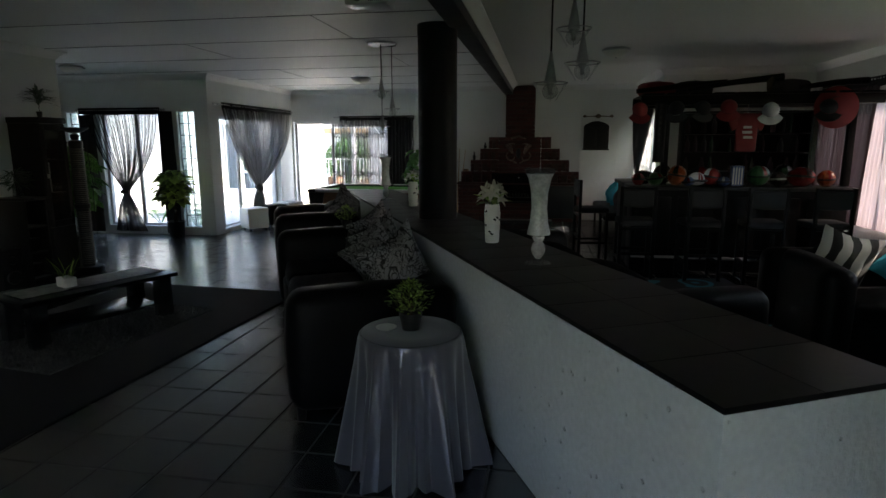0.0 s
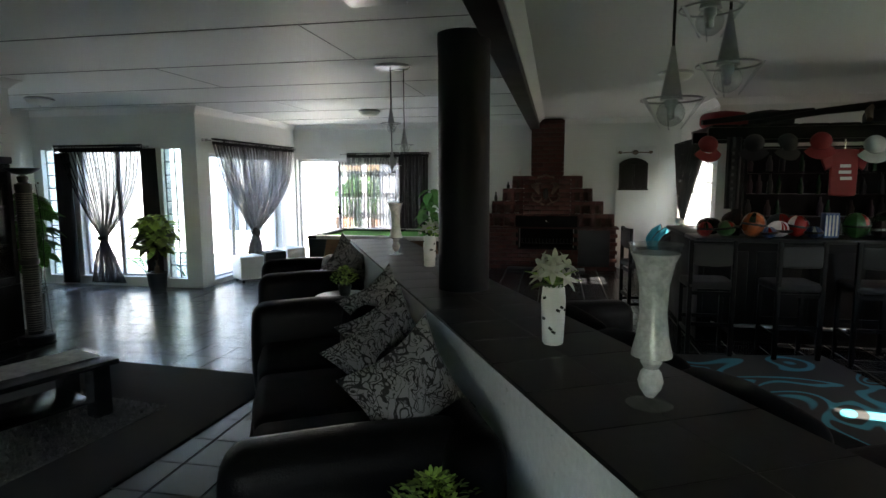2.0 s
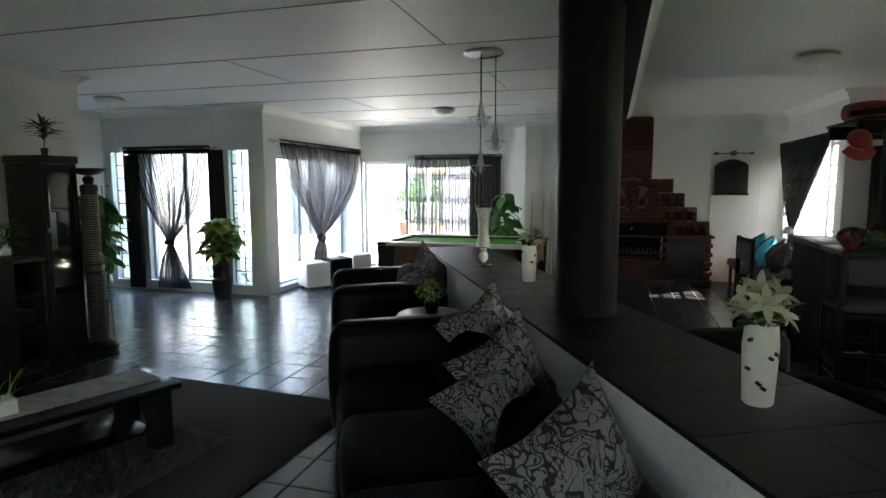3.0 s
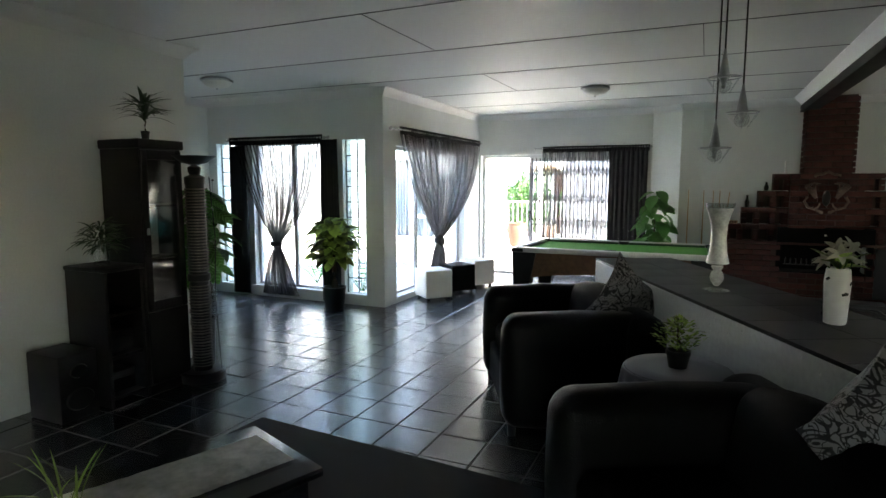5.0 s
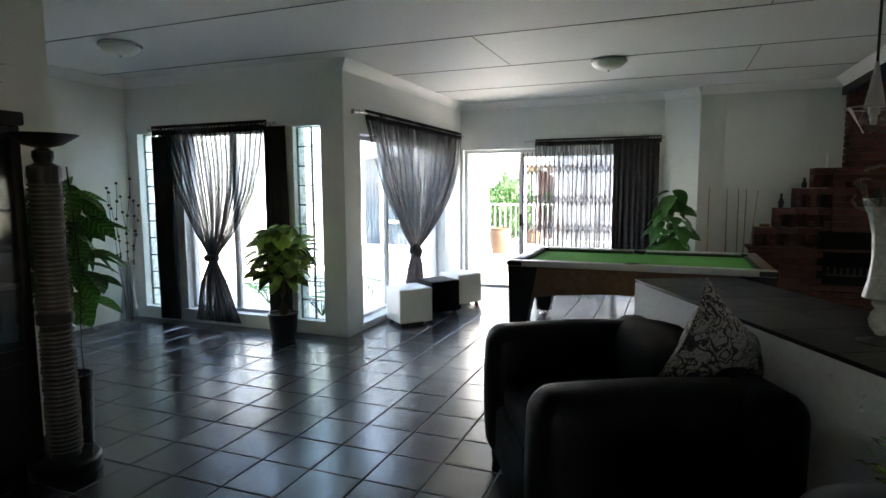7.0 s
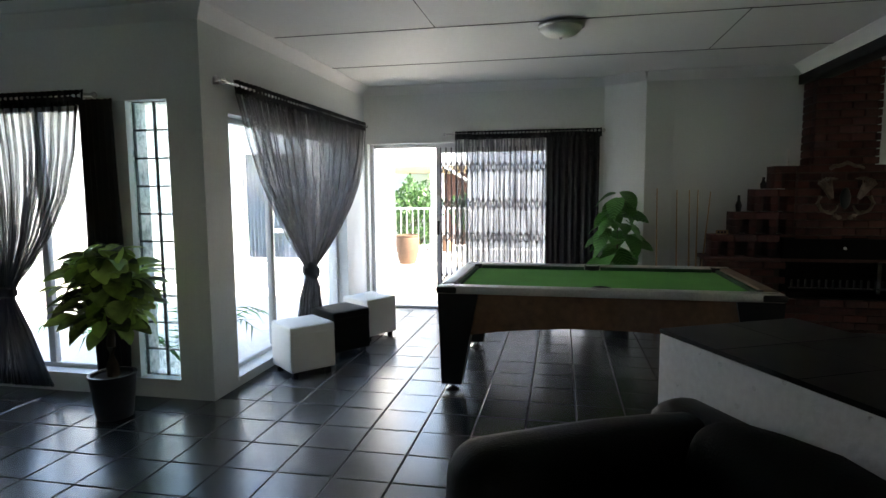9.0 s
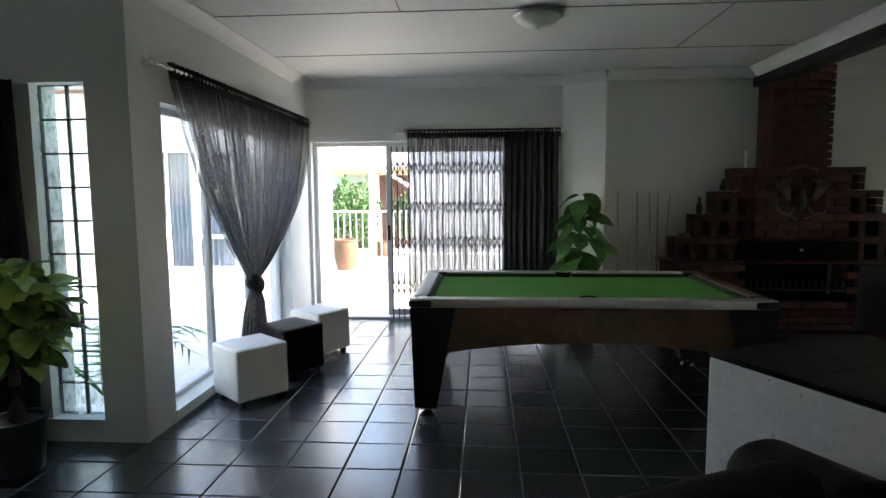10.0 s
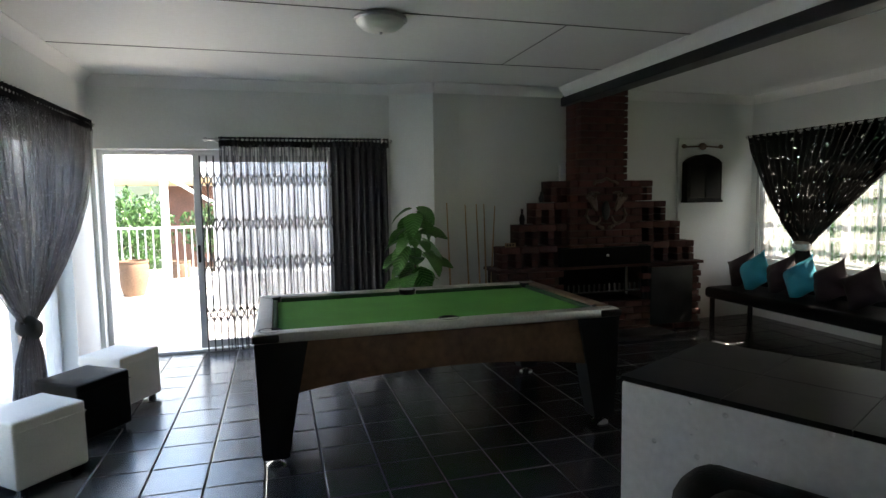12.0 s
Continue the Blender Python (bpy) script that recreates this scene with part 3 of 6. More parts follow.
# ---- windows and doors ----
def window(name, m, w, h, mull, label, frame_mat=M_ALU, depth=0.06, bars=()):
    """A framed window lying in its local xz plane, from 0 to w and 0 to h."""
    t = thing(name, m, label, "window", kind="structure")
    f = 0.045
    part("window_frame", boxes((0, f, 0, depth, 0, h), (w - f, w, 0, depth, 0, h), (f, w - f, 0, depth, 0, f), (f, w - f, 0, depth, h - f, h), bevel=0.004), frame_mat, t)
    xs = [0, *mull, w]
    for x in mull:
        part("mullion", boxes((x - 0.03, x + 0.03, 0.005, depth - 0.005, f, h - f), bevel=0.004), frame_mat, t)
    for z in bars:
        part("transom", boxes((f, w - f, 0.01, depth - 0.01, z - 0.015, z + 0.015)), frame_mat, t)
    for a, b in zip(xs, xs[1:]):
        p = part("pane", boxes((a + 0.03, b - 0.03, depth / 2 - 0.003, depth / 2 + 0.003, f - 0.01, h - f + 0.01)), M_GLASS, t, smooth=False)
        p.visible_shadow = False
    return t


window("window_1", pose(-7.0, YW + 0.1, 0.14), 1.22, 2.03, (0.66,), "tall aluminium sliding window onto the garden")
window("window_2", pose(XS - 0.12, 9.9, 0.07, 0, 0, 90), 2.42, 2.03, (0.85, 1.6), "wide aluminium window with white frame", bars=())
structure("trim_sill", boxes((XS - 0.2, XS + 0.02, 9.88, 12.34, 0.055, 0.085), (-7.02, -5.76, YW - 0.02, YW + 0.2, 0.125, 0.152)), M_CORNICE, "white painted window sill", "trim")
window("window_3", pose(2.82, 12.55, 0.75, 0, 0, -90), 2.0, 1.45, (0.5, 1.0, 1.5), "white window with horizontal burglar bars", bars=(0.29, 0.58, 0.87, 1.16))
window("window_4", pose(XE + 0.08, 9.75, 0.6, 0, 0, -90), 2.55, 1.7, (0.85, 1.7), "tall window behind a dusky sheer curtain")
window("window_5", pose(XE + 0.08, 5.9, 0.6, 0, 0, -90), 2.0, 1.9, (1.0,), "tall window of the lounge")
# Unseen window, assumed from light on the low wall; size and place tuned.
window("window_8", pose(1.2, -2.15, 0.5, 0, 0, 180), 1.6, 1.7, (0.53, 1.07), "unseen wide window, assumed behind the lounge")
# sliding door: open at its first leaf
door = thing("door_1", pose(-4.82, YB + 0.1, 0.0), "white aluminium sliding door standing open", "door", kind="structure")
part("door_frame", boxes((0, 0.05, 0, 0.1, 0, 2.1), (2.77, 2.82, 0, 0.1, 0, 2.1), (0.05, 2.77, 0, 0.1, 2.05, 2.1), (0.05, 2.77, 0, 0.1, 0.0, 0.03), bevel=0.004), M_ALU, door)
leaf = part("sliding_leaf", boxes((0.86, 0.93, 0.02, 0.06, 0.04, 2.05), (2.22, 2.29, 0.02, 0.06, 0.04, 2.05), (0.93, 2.22, 0.02, 0.06, 0.04, 0.12), (0.93, 2.22, 0.02, 0.06, 1.98, 2.05), bevel=0.004), M_ALU, door)
p = part("pane", boxes((0.92, 2.23, 0.038, 0.042, 0.11, 1.99)), M_GLASS, leaf, smooth=False)
p.visible_shadow = False
leaf2 = part("fixed_leaf", boxes((2.25, 2.31, 0.065, 0.09, 0.03, 2.05), (2.70, 2.77, 0.065, 0.09, 0.03, 2.05), (2.31, 2.7, 0.06, 0.09, 0.03, 0.1), bevel=0.004), M_ALU, door)
p = part("pane", boxes((2.3, 2.71, 0.073, 0.077, 0.09, 2.05)), M_GLASS, leaf2, smooth=False)
p.visible_shadow = False
part("door_handle", boxes((0.875, 0.905, -0.03, 0.02, 0.95, 1.13), bevel=0.008), M_BLACK, leaf, "black pull handle")

# steel trellis security gate behind the curtain
gate = thing("security_gate", pose(-3.88, YB + 0.04, 0.02), "grey folding trellis security gate", "security gate")
for k in range(21):
    part("bar", boxes((k * 0.066 - 0.007, k * 0.066 + 0.007, -0.006, 0.006, 0, 2.02)), M_GATE, gate)
for zc in (0.38, 0.91, 1.32, 1.77):
    for k in range(20):
        for sgn in (1, -1):
            bm = bmesh.new()
            tube(bm, [(k * 0.066, -0.01 * sgn, zc - 0.075 * sgn), (k * 0.066 + 0.066, -0.01 * sgn, zc + 0.075 * sgn)], 0.008, 5)
            part("lattice_strip", bm, M_GATE, gate)

# glass block strips
BLK = mesh_of("glass_block", boxes((-0.082, 0.082, -0.04, 0.04, -0.095, 0.095), bevel=0.012), M_BLOCK)
for nm, x0, w, z0 in (("window_6", -7.64, 0.32, 0.14), ("window_7", -5.48, 0.35, 0.14)):
    g = thing(nm, pose(x0, YW + 0.1, z0), "strip of clear wavy glass blocks with dark joints", "window", kind="structure")
    bx = []
    for i in range(3):
        bx.append((w * i / 2 - 0.006, w * i / 2 + 0.006, -0.012, 0.012, 0, 2.03))
    for j in range(11):
        for i in range(2):
            bx.append((w * i / 2 + 0.006, w * (i + 1) / 2 - 0.006, -0.012, 0.012, 0.203 * j - 0.006, 0.203 * j + 0.006))
    part("joints", boxes(*bx), M_JOINT, g, smooth=False)
    for i in range(2):
        for j in range(10):
            o = new("glass_block", BLK)
            o.parent = g
            o.location = (w / 4 + w / 2 * i, 0, 0.1015 + 0.203 * j)
            o.scale = ((w / 2 - 0.008) / 0.164, 1, 1)
            o.visible_shadow = False


# ---- curtains ----
def cloth(prof, folds, depth, nx=120, nz=60, seed=0, hem=0.01):
    """Hanging cloth from a profile of (height, left, right), with folds that tighten where it narrows."""
    bm = bmesh.new()
    rows = []
    zs = [p[0] for p in prof]
    full = max(p[2] - p[1] for p in prof)
    for j in range(nz + 1):
        z = zs[0] + (zs[-1] - zs[0]) * j / nz
        k = next(i for i in range(len(prof) - 1) if zs[i] >= z - 1e-6 >= zs[i + 1] - 2e-6)
        f = (zs[k] - z) / (zs[k] - zs[k + 1])
        a = prof[k][1] + (prof[k + 1][1] - prof[k][1]) * f
        b = prof[k][2] + (prof[k + 1][2] - prof[k][2]) * f
        tight = min(1.0, (b - a) / full + 0.25)
        row = []
        for i in range(nx + 1):
            u = i / nx
            w = math.sin(u * folds * 2 * math.pi + 1.3 * noise.noise((u * 6, z * 0.7, seed))) + 0.5 * noise.noise((u * 14, z * 1.2, seed + 5))
            row.append(bm.verts.new((a + (b - a) * u + 0.004 * noise.noise((u * 20, z * 6, seed)), depth * w * tight, z + (hem * noise.noise((u * 9, seed, 0)) if j == nz else 0))))
        rows.append(row)
    uv = bm.loops.layers.uv.new("weave")
    for r0, r1 in zip(rows, rows[1:]):
        for i in range(nx):
            f = bm.faces.new((r0[i], r0[i + 1], r1[i + 1], r1[i]))
            for lp, k in zip(f.loops, (i, i + 1, i + 1, i)):
                lp[uv].uv = (full * k / nx, lp.vert.co.z)
    return bm


def rail(t, x0, x1, z, y=0.0):
    bm = bmesh.new()
    tube(bm, [(x0, y, z), (x1, y, z)], 0.011, 10)
    part("curtain_rod", bm, M_STEEL, t)
    for x in (x0, x1):
        bm = bmesh.new()
        ball(bm, 0.022, (x, y, z), u=10, v=8)
        part("finial", bm, M_STEEL, t)
        part("bracket", boxes((x - 0.008 + (0.1 if x == x0 else -0.1), x + 0.008 + (0.1 if x == x0 else -0.1), y - 0.01, y + 0.085, z - 0.02, z + 0.02)), M_STEEL, t)


c1 = thing("curtain", pose(-7.35, YW - 0.09, 0), "sheer black organza curtain gathered at its middle", "curtain")
rail(c1, 0.0, 1.72, 2.2)
part("heading", cloth([(2.24, 0.02, 1.64), (2.13, 0.03, 1.63)], 34, 0.018, 200, 6), M_DRAPE, c1)
part("sheer", cloth([(2.16, 0.10, 1.60), (1.8, 0.24, 1.54), (1.5, 0.36, 1.44), (1.2, 0.52, 1.26), (1.0, 0.64, 1.10), (0.86, 0.74, 0.96), (0.78, 0.78, 0.91), (0.72, 0.78, 0.91), (0.5, 0.66, 1.02), (0.06, 0.56, 1.20)], 22, 0.03, 180, 60), M_SHEER1, c1)
part("tie", boxes((0.74, 0.91, -0.045, 0.045, 0.73, 0.81), bevel=0.03), M_DRAPE, c1)
part("drape", cloth([(2.12, 0.03, 0.34), (0.04, 0.03, 0.34)], 6, 0.025, 60, 20), M_DRAPE, c1, "opaque black side drape")
part("drape", cloth([(2.17, 1.58, 1.87), (0.04, 1.59, 1.88)], 6, 0.025, 60, 20), M_DRAPE, c1, "opaque black side drape")
c2 = thing("curtain", pose(XS + 0.09, 9.62, 0, 0, 0, 90), "sequined sheer black curtain tied in a knot", "curtain")
rail(c2, 0.0, 3.2, 2.3)
part("heading", cloth([(2.34, 0.25, 3.12), (2.24, 0.27, 3.12)], 50, 0.02, 300, 6), M_DRAPE, c2)
part("sheer", cloth([(2.25, 0.27, 3.12), (1.9, 0.42, 3.02), (1.6, 0.60, 2.82), (1.35, 0.80, 2.56), (1.1, 1.02, 2.20), (0.9, 1.24, 1.84), (0.78, 1.38, 1.57), (0.72, 1.38, 1.56), (0.55, 1.24, 1.66), (0.22, 1.12, 1.70)], 30, 0.035, 240, 60, 3), M_SHEER2, c2)
bm = bmesh.new()
soft_box(bm, 0.20, 0.12, 0.12, 0.05, pose(1.47, 0, 0.75, 0, 25, 0), 0.02)
part("knot", bm, M_DRAPE, c2)
c3 = thing("curtain", pose(-3.68, YB - 0.09, 0), "black lace curtain over the trellis gate", "curtain")
rail(c3, -0.12, 1.74, 2.19)
part("heading", cloth([(2.22, 0.0, 1.72), (2.12, 0.0, 1.72)], 40, 0.018, 220, 6), M_DRAPE, c3)
part("sheer", cloth([(2.14, 0.0, 1.1), (0.05, 0.02, 1.08)], 22, 0.02, 180, 30, 7), M_SHEER3, c3)
part("lace_panel", cloth([(2.14, 1.1, 1.7), (0.3, 1.1, 1.7)], 8, 0.02, 80, 30, 9), M_LACE, c3, "dense black lace panel")
c4 = thing("curtain", pose(2.64, 12.70, 0, 0, 0, -90), "black leaf-patterned curtain drawn to a low tie", "curtain")
rail(c4, -0.07, 2.3, 2.28)
part("cloth", cloth([(2.30, -0.05, 2.25), (2.1, 0.0, 2.08), (1.6, 0.24, 1.54), (1.2, 0.50, 1.12), (1.0, 0.68, 0.92), (0.93, 0.72, 0.88), (0.72, 0.62, 0.98)], 22, 0.03, 200, 50, 11), M_LEAFLACE, c4)
bm = bmesh.new()
lathe(bm, [(0.075, -0.05), (0.10, -0.03), (0.105, 0.02), (0.08, 0.05)], 20)
part("tie_ring", bm, M_RUNNER, c4, "pale shiny tie ring").location = (0.80, 0, 0.965)
part("voile", cloth([(2.2, 0.05, 2.15), (0.8, 0.05, 2.15)], 22, 0.012, 160, 10, 12), M_VOILE, c4, "thin white voile").location = (0, 0.05, 0)
c5 = thing("curtain", pose(XE - 0.09, 9.85, 0, 0, 0, -90), "dusky sheer curtain with a black heading", "curtain")
rail(c5, -0.05, 2.75, 2.4)
part("heading", cloth([(2.43, 0.0, 2.7), (2.3, 0.0, 2.7)], 40, 0.02, 240, 6), M_DRAPE, c5)
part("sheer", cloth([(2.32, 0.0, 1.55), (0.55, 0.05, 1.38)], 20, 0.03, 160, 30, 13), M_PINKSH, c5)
# Added panel where the pane is bare and bright; keeps sun off the bar.
part("voile", cloth([(2.32, 1.45, 2.7), (0.55, 1.30, 2.65)], 14, 0.02, 120, 20, 15), M_PANEV, c5, "added rose voile in place of the bright bare pane").location = (0, 0.03, 0)

# Not in view: drapes added so that only slits of sun reach rug and cushion.
c6 = thing("curtain", pose(XE - 0.09, 6.05, 0, 0, 0, -90), "unseen black drapes, added to cut the sun into slits", "curtain")
rail(c6, -0.05, 2.3, 2.6)
for a, b, n in ((0.02, 0.39, 5), (0.55, 0.95, 5), (1.40, 2.25, 12)):
    part("drape", cloth([(2.63, a, b), (0.1, a, b)], n, 0.025, 20 * n, 20, 14 + n), M_DRAPE, c6)

# ---- outside ----
structure("ground", boxes((-60, 60, -60, 60, -0.35, -0.25)), M_LAWN, "green lawn round the house", "ground")
structure("pavement", boxes((-14, 3.2, 13.3, 22.0, -0.24, -0.03), (-14, -5.2, 9.9, 13.3, -0.24, -0.03)), M_PAVE, "pale paved patio", "pavement")


# ---- seating along the low wall ----
def settee(name, m, length, seats, label, category, group):
    """Black leather settee: its back towards +x, arms at both ends, length along y."""
    t = thing(name, m, label, category, group)
    bm = bmesh.new()
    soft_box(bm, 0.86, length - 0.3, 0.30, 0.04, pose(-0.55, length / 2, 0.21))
    part("base", bm, M_LEATHER_DIM, t)
    sl = (length - 0.5) / seats
    for k in range(seats):
        bm = bmesh.new()
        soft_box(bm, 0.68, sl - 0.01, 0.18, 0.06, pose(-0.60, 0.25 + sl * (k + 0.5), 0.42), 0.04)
        part("seat_cushion", bm, M_LEATHER_DIM, t)
        bm = bmesh.new()
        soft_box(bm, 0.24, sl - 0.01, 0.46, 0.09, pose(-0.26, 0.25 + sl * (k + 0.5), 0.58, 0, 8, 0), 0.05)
        part("back_cushion", bm, M_LEATHER_DIM, t)
    bm = bmesh.new()
    soft_box(bm, 0.24, length + 0.2, 0.66, 0.10, pose(-0.14, length / 2, 0.43), 0.02)
    part("backrest", bm, M_LEATHER, t)
    for y in (0.13, length - 0.13):
        bm = bmesh.new()
        soft_box(bm, 0.96, 0.26, 0.69, 0.10, pose(-0.53, y, 0.405), 0.02)
        part("armrest", bm, M_LEATHER, t)
    for x in (-0.95, -0.1):
        for y in (0.1, length - 0.1):
            bm = bmesh.new()
            cyl(bm, 0.025, 0.03, 0, 0.08, x, y, 12)
            part("foot", bm, M_BLACK, t)
    return t


settee("sofa", at_counter(-0.04, 2.10) @ Matrix.Diagonal((1, 1, 1.05, 1)), 2.66, 3, "black leather three-seater sofa against the low wall", "sofa", "black leather suite")
settee("armchair", at_counter(-0.04, 5.87) @ Matrix.Diagonal((1, 1, 1.04, 1)), 1.27, 1, "black leather armchair against the low wall", "armchair", "black leather suite")


def cushion(m, mat, label, size=0.46, group="", nm="cushion"):
    bm = bmesh.new()
    n = 14
    grid = {}
    for side in (1, -1):
        for i in range(n + 1):
            for j in range(n + 1):
                u, v = i / n * 2 - 1, j / n * 2 - 1
                edge = (1 - u * u) * (1 - v * v)
                if edge <= 1e-9 and (1, i, j) in grid:
                    grid[(side, i, j)] = grid[(1, i, j)]
                    continue
                pinch = 1 - 0.19 * (1 - (u * v) ** 2)
                x, z = u * size / 2 * pinch, v * size / 2 * pinch
                y = side * 0.125 * edge ** 0.5 + 0.022 * noise.noise((u * 2.3, v * 2.3, side + size * 9)) * (0.3 + edge)
                grid[(side, i, j)] = bm.verts.new((x, y, z))
    for side in (1, -1):
        for i in range(n):
            for j in range(n):
                bm.faces.new([grid[(side, a, b)] for a, b in ((i, j), (i + 1, j), (i + 1, j + 1), (i, j + 1))])
    return solo(nm, bm, mat, label, "cushion", group, m=m)


DL = "scatter cushion with black scrolls on grey, on the sofa"
for d, s_, z, turn, lean, spin, sz in ((-0.34, 2.42, 0.835, 20, -12, -24, 0.48), (-0.26, 3.39, 0.80, 18, -10, -26, 0.47), (-0.35, 3.18, 0.765, 12, -14, -34, 0.45), (-0.19, 4.06, 0.81, 18, -8, -28, 0.47)):
    cushion(at_counter(d, s_, z, turn) @ pose(0, 0, 0, lean, 0, 0) @ pose(0, 0, 0, 0, spin, 0), M_DAMASK, DL, sz, "damask cushions")
cushion(at_counter(-0.17, 6.25, 0.765, 18) @ pose(0, 0, 0, -7, 0, 0) @ pose(0, 0, 0, 0, 40, 0), M_DAMASK, "scatter cushion with black scrolls on grey, on the armchair", 0.55, "damask cushions")


# ---- round side tables with satin cloths ----
def side_table(m, label):
    t = thing("side_table", m, label, "side table", "cloth-covered side tables")
    bm = bmesh.new()
    n, rows = 144, []
    prof = [(0.02, 0.715), (0.15, 0.715), (0.24, 0.714), (0.255, 0.705), (0.262, 0.68), (0.27, 0.55), (0.29, 0.35), (0.31, 0.15), (0.325, 0.02)]
    for k, (r, z) in enumerate(prof):
        amp = max(0.0, (0.70 - z)) * 0.085
        ring = []
        for i in range(n):
            a = 2 * math.pi * i / n
            w = math.sin(a * 9 + 1.5 * math.sin(a * 3)) ** 3 * 1.5 + 0.25 * math.sin(a * 19 + 2)
            rr = r + amp * w
            ring.append(bm.verts.new((rr * math.cos(a), rr * math.sin(a), z + (0.012 * math.sin(a * 4) if k == len(prof) - 1 else 0))))
        rows.append(ring)
    bm.faces.new(rows[0])
    for a, b in zip(rows, rows[1:]):
        for i in range(n):
            bm.faces.new((a[i], a[(i + 1) % n], b[(i + 1) % n], b[i]))
    part("tablecloth", bm, M_SATIN, t, "silver satin cloth falling in folds")
    bm = bmesh.new()
    cyl(bm, 0.25, 0.25, 0.68, 0.71)
    part("tabletop", bm, M_DWOOD, t)
    for k in range(3):
        bm = bmesh.new()
        tube(bm, [(0.05 * math.cos(k * 2.1), 0.05 * math.sin(k * 2.1), 0.68), (0.18 * math.cos(k * 2.1), 0.18 * math.sin(k * 2.1), 0.0)], 0.015, 8)
        part("leg", bm, M_DWOOD, t)
    return t


side_table(at_counter(-0.47, 1.55), "round side table under a floor-length silver satin cloth")
side_table(at_counter(-0.32, 5.12), "round side table under a silver satin cloth between the seats")


def leaf_mesh(name, ln, wd, mat, bend=0.3, lobes=0):
    bm = bmesh.new()
    n = 6
    rows = []
    for k in range(n + 1):
        f = k / n
        w = wd * math.sin(math.pi * min(1, f * 0.92 + 0.06)) ** 0.75 * (1 + (0.18 * math.sin(f * lobes * math.pi) if lobes else 0))
        x = ln * f
        z = -bend * ln * f * f
        rows.append([bm.verts.new((x, -w / 2, z + 0.12 * w)), bm.verts.new((x, 0, z)), bm.verts.new((x, w / 2, z + 0.12 * w))])
    for a, b in zip(rows, rows[1:]):
        bm.faces.new((a[0], a[1], b[1], b[0]))
        bm.faces.new((a[1], a[2], b[2], b[1]))
    return mesh_of(name, bm, mat)


LEAF_BIG = leaf_mesh("leaf", 0.27, 0.20, M_VEIN, 0.45)
LEAF_MID = leaf_mesh("leaf", 0.19, 0.14, M_VEIN, 0.45)
LEAF_VAR = leaf_mesh("leaf", 0.18, 0.13, M_LEAF2, 0.35)
LEAF_THIN = leaf_mesh("leaf", 0.17, 0.024, M_LEAFD, 0.75)
LEAF_FINE = leaf_mesh("leaf", 0.12, 0.018, M_LEAFD, 0.5)
LEAF_SM = leaf_mesh("leaf", 0.024, 0.012, M_LEAF2, 0.2)


def plant(m, label, mesh, count, height, spread, pot_r, pot_h, z_low=0.3, pot_mat=None, seed=1, up=30.0, category="plant", stem=True, fan=False, group="", stem_r=0.0):
    """A pot, a stem, and leaves set round it one by one."""
    rnd = random.Random(seed)
    t = thing("potted_plant", m, label, category, group)
    if pot_r:
        bm = bmesh.new()
        lathe(bm, [(pot_r * 0.78, 0), (pot_r * 0.8, 0.005), (pot_r, pot_h - 0.02), (pot_r * 1.04, pot_h - 0.02), (pot_r * 1.04, pot_h), (pot_r * 0.92, pot_h), (pot_r * 0.88, pot_h - 0.03)], 28)
        part("pot", bm, pot_mat or M_POT, t)
        bm = bmesh.new()
        cyl(bm, pot_r * 0.88, pot_r * 0.88, pot_h - 0.04, pot_h - 0.02)
        part("soil", bm, M_SOIL, t)
    if stem:
        bm = bmesh.new()
        tube(bm, [(0.01 * math.sin(k), 0.01 * math.cos(2 * k), pot_h * 0.8 + (height - pot_h) * 0.85 * k / 6) for k in range(7)], stem_r or max(0.006, pot_r * 0.12), 8, 0.004)
        part("stem", bm, M_STEM, t)
    for k in range(count):
        f = (k + rnd.random()) / count
        z = z_low + (height - z_low) * f
        a = k * 2.39996 + rnd.uniform(-0.4, 0.4)
        prof = math.sin(math.pi * min(1, 0.15 + 0.8 * f)) if not fan else 0.15
        r = spread * prof * rnd.uniform(0.1, 0.75)
        o = new("leaf", mesh)
        o.parent = t
        s = rnd.uniform(0.7, 1.15)
        o.matrix_basis = pose(r * math.cos(a), r * math.sin(a), z, 0, 0, math.degrees(a)) @ pose(0, 0, 0, rnd.uniform(-25, 25), -rnd.uniform(up - 35, up + 25), rnd.uniform(-25, 25)) @ Matrix.Diagonal((s, s, s, 1))
    return t


plant(pose(-5.38, 9.2, 0), "bushy variegated plant in a black floor pot by the window", LEAF_VAR, 230, 1.17, 0.33, 0.145, 0.30, 0.62, seed=2, up=4, stem_r=0.045)
plant(pose(-1.80, 12.40, 0), "tall broad-leaved green plant beside the lace curtain", LEAF_BIG, 40, 1.50, 0.24, 0.16, 0.3, 0.66, seed=3, up=-12)
plant(pose(-5.08, 6.80, 0), "broad-leaved green plant in a tall black pot behind the lamp", LEAF_MID, 100, 1.58, 0.22, 0.10, 0.44, 0.85, seed=4, up=-8)

# ---- lounge floor coverings and coffee table ----
solo("carpet", boxes((-1.05, 1.05, -1.75, 1.75, 0.002, 0.014), bevel=0.004), M_CARPET, "large black carpet on the tiled floor", "carpet", m=pose(-2.9, 4.28, 0, 0, 0, -4))
rnd = random.Random(5)
bm = bmesh.new()
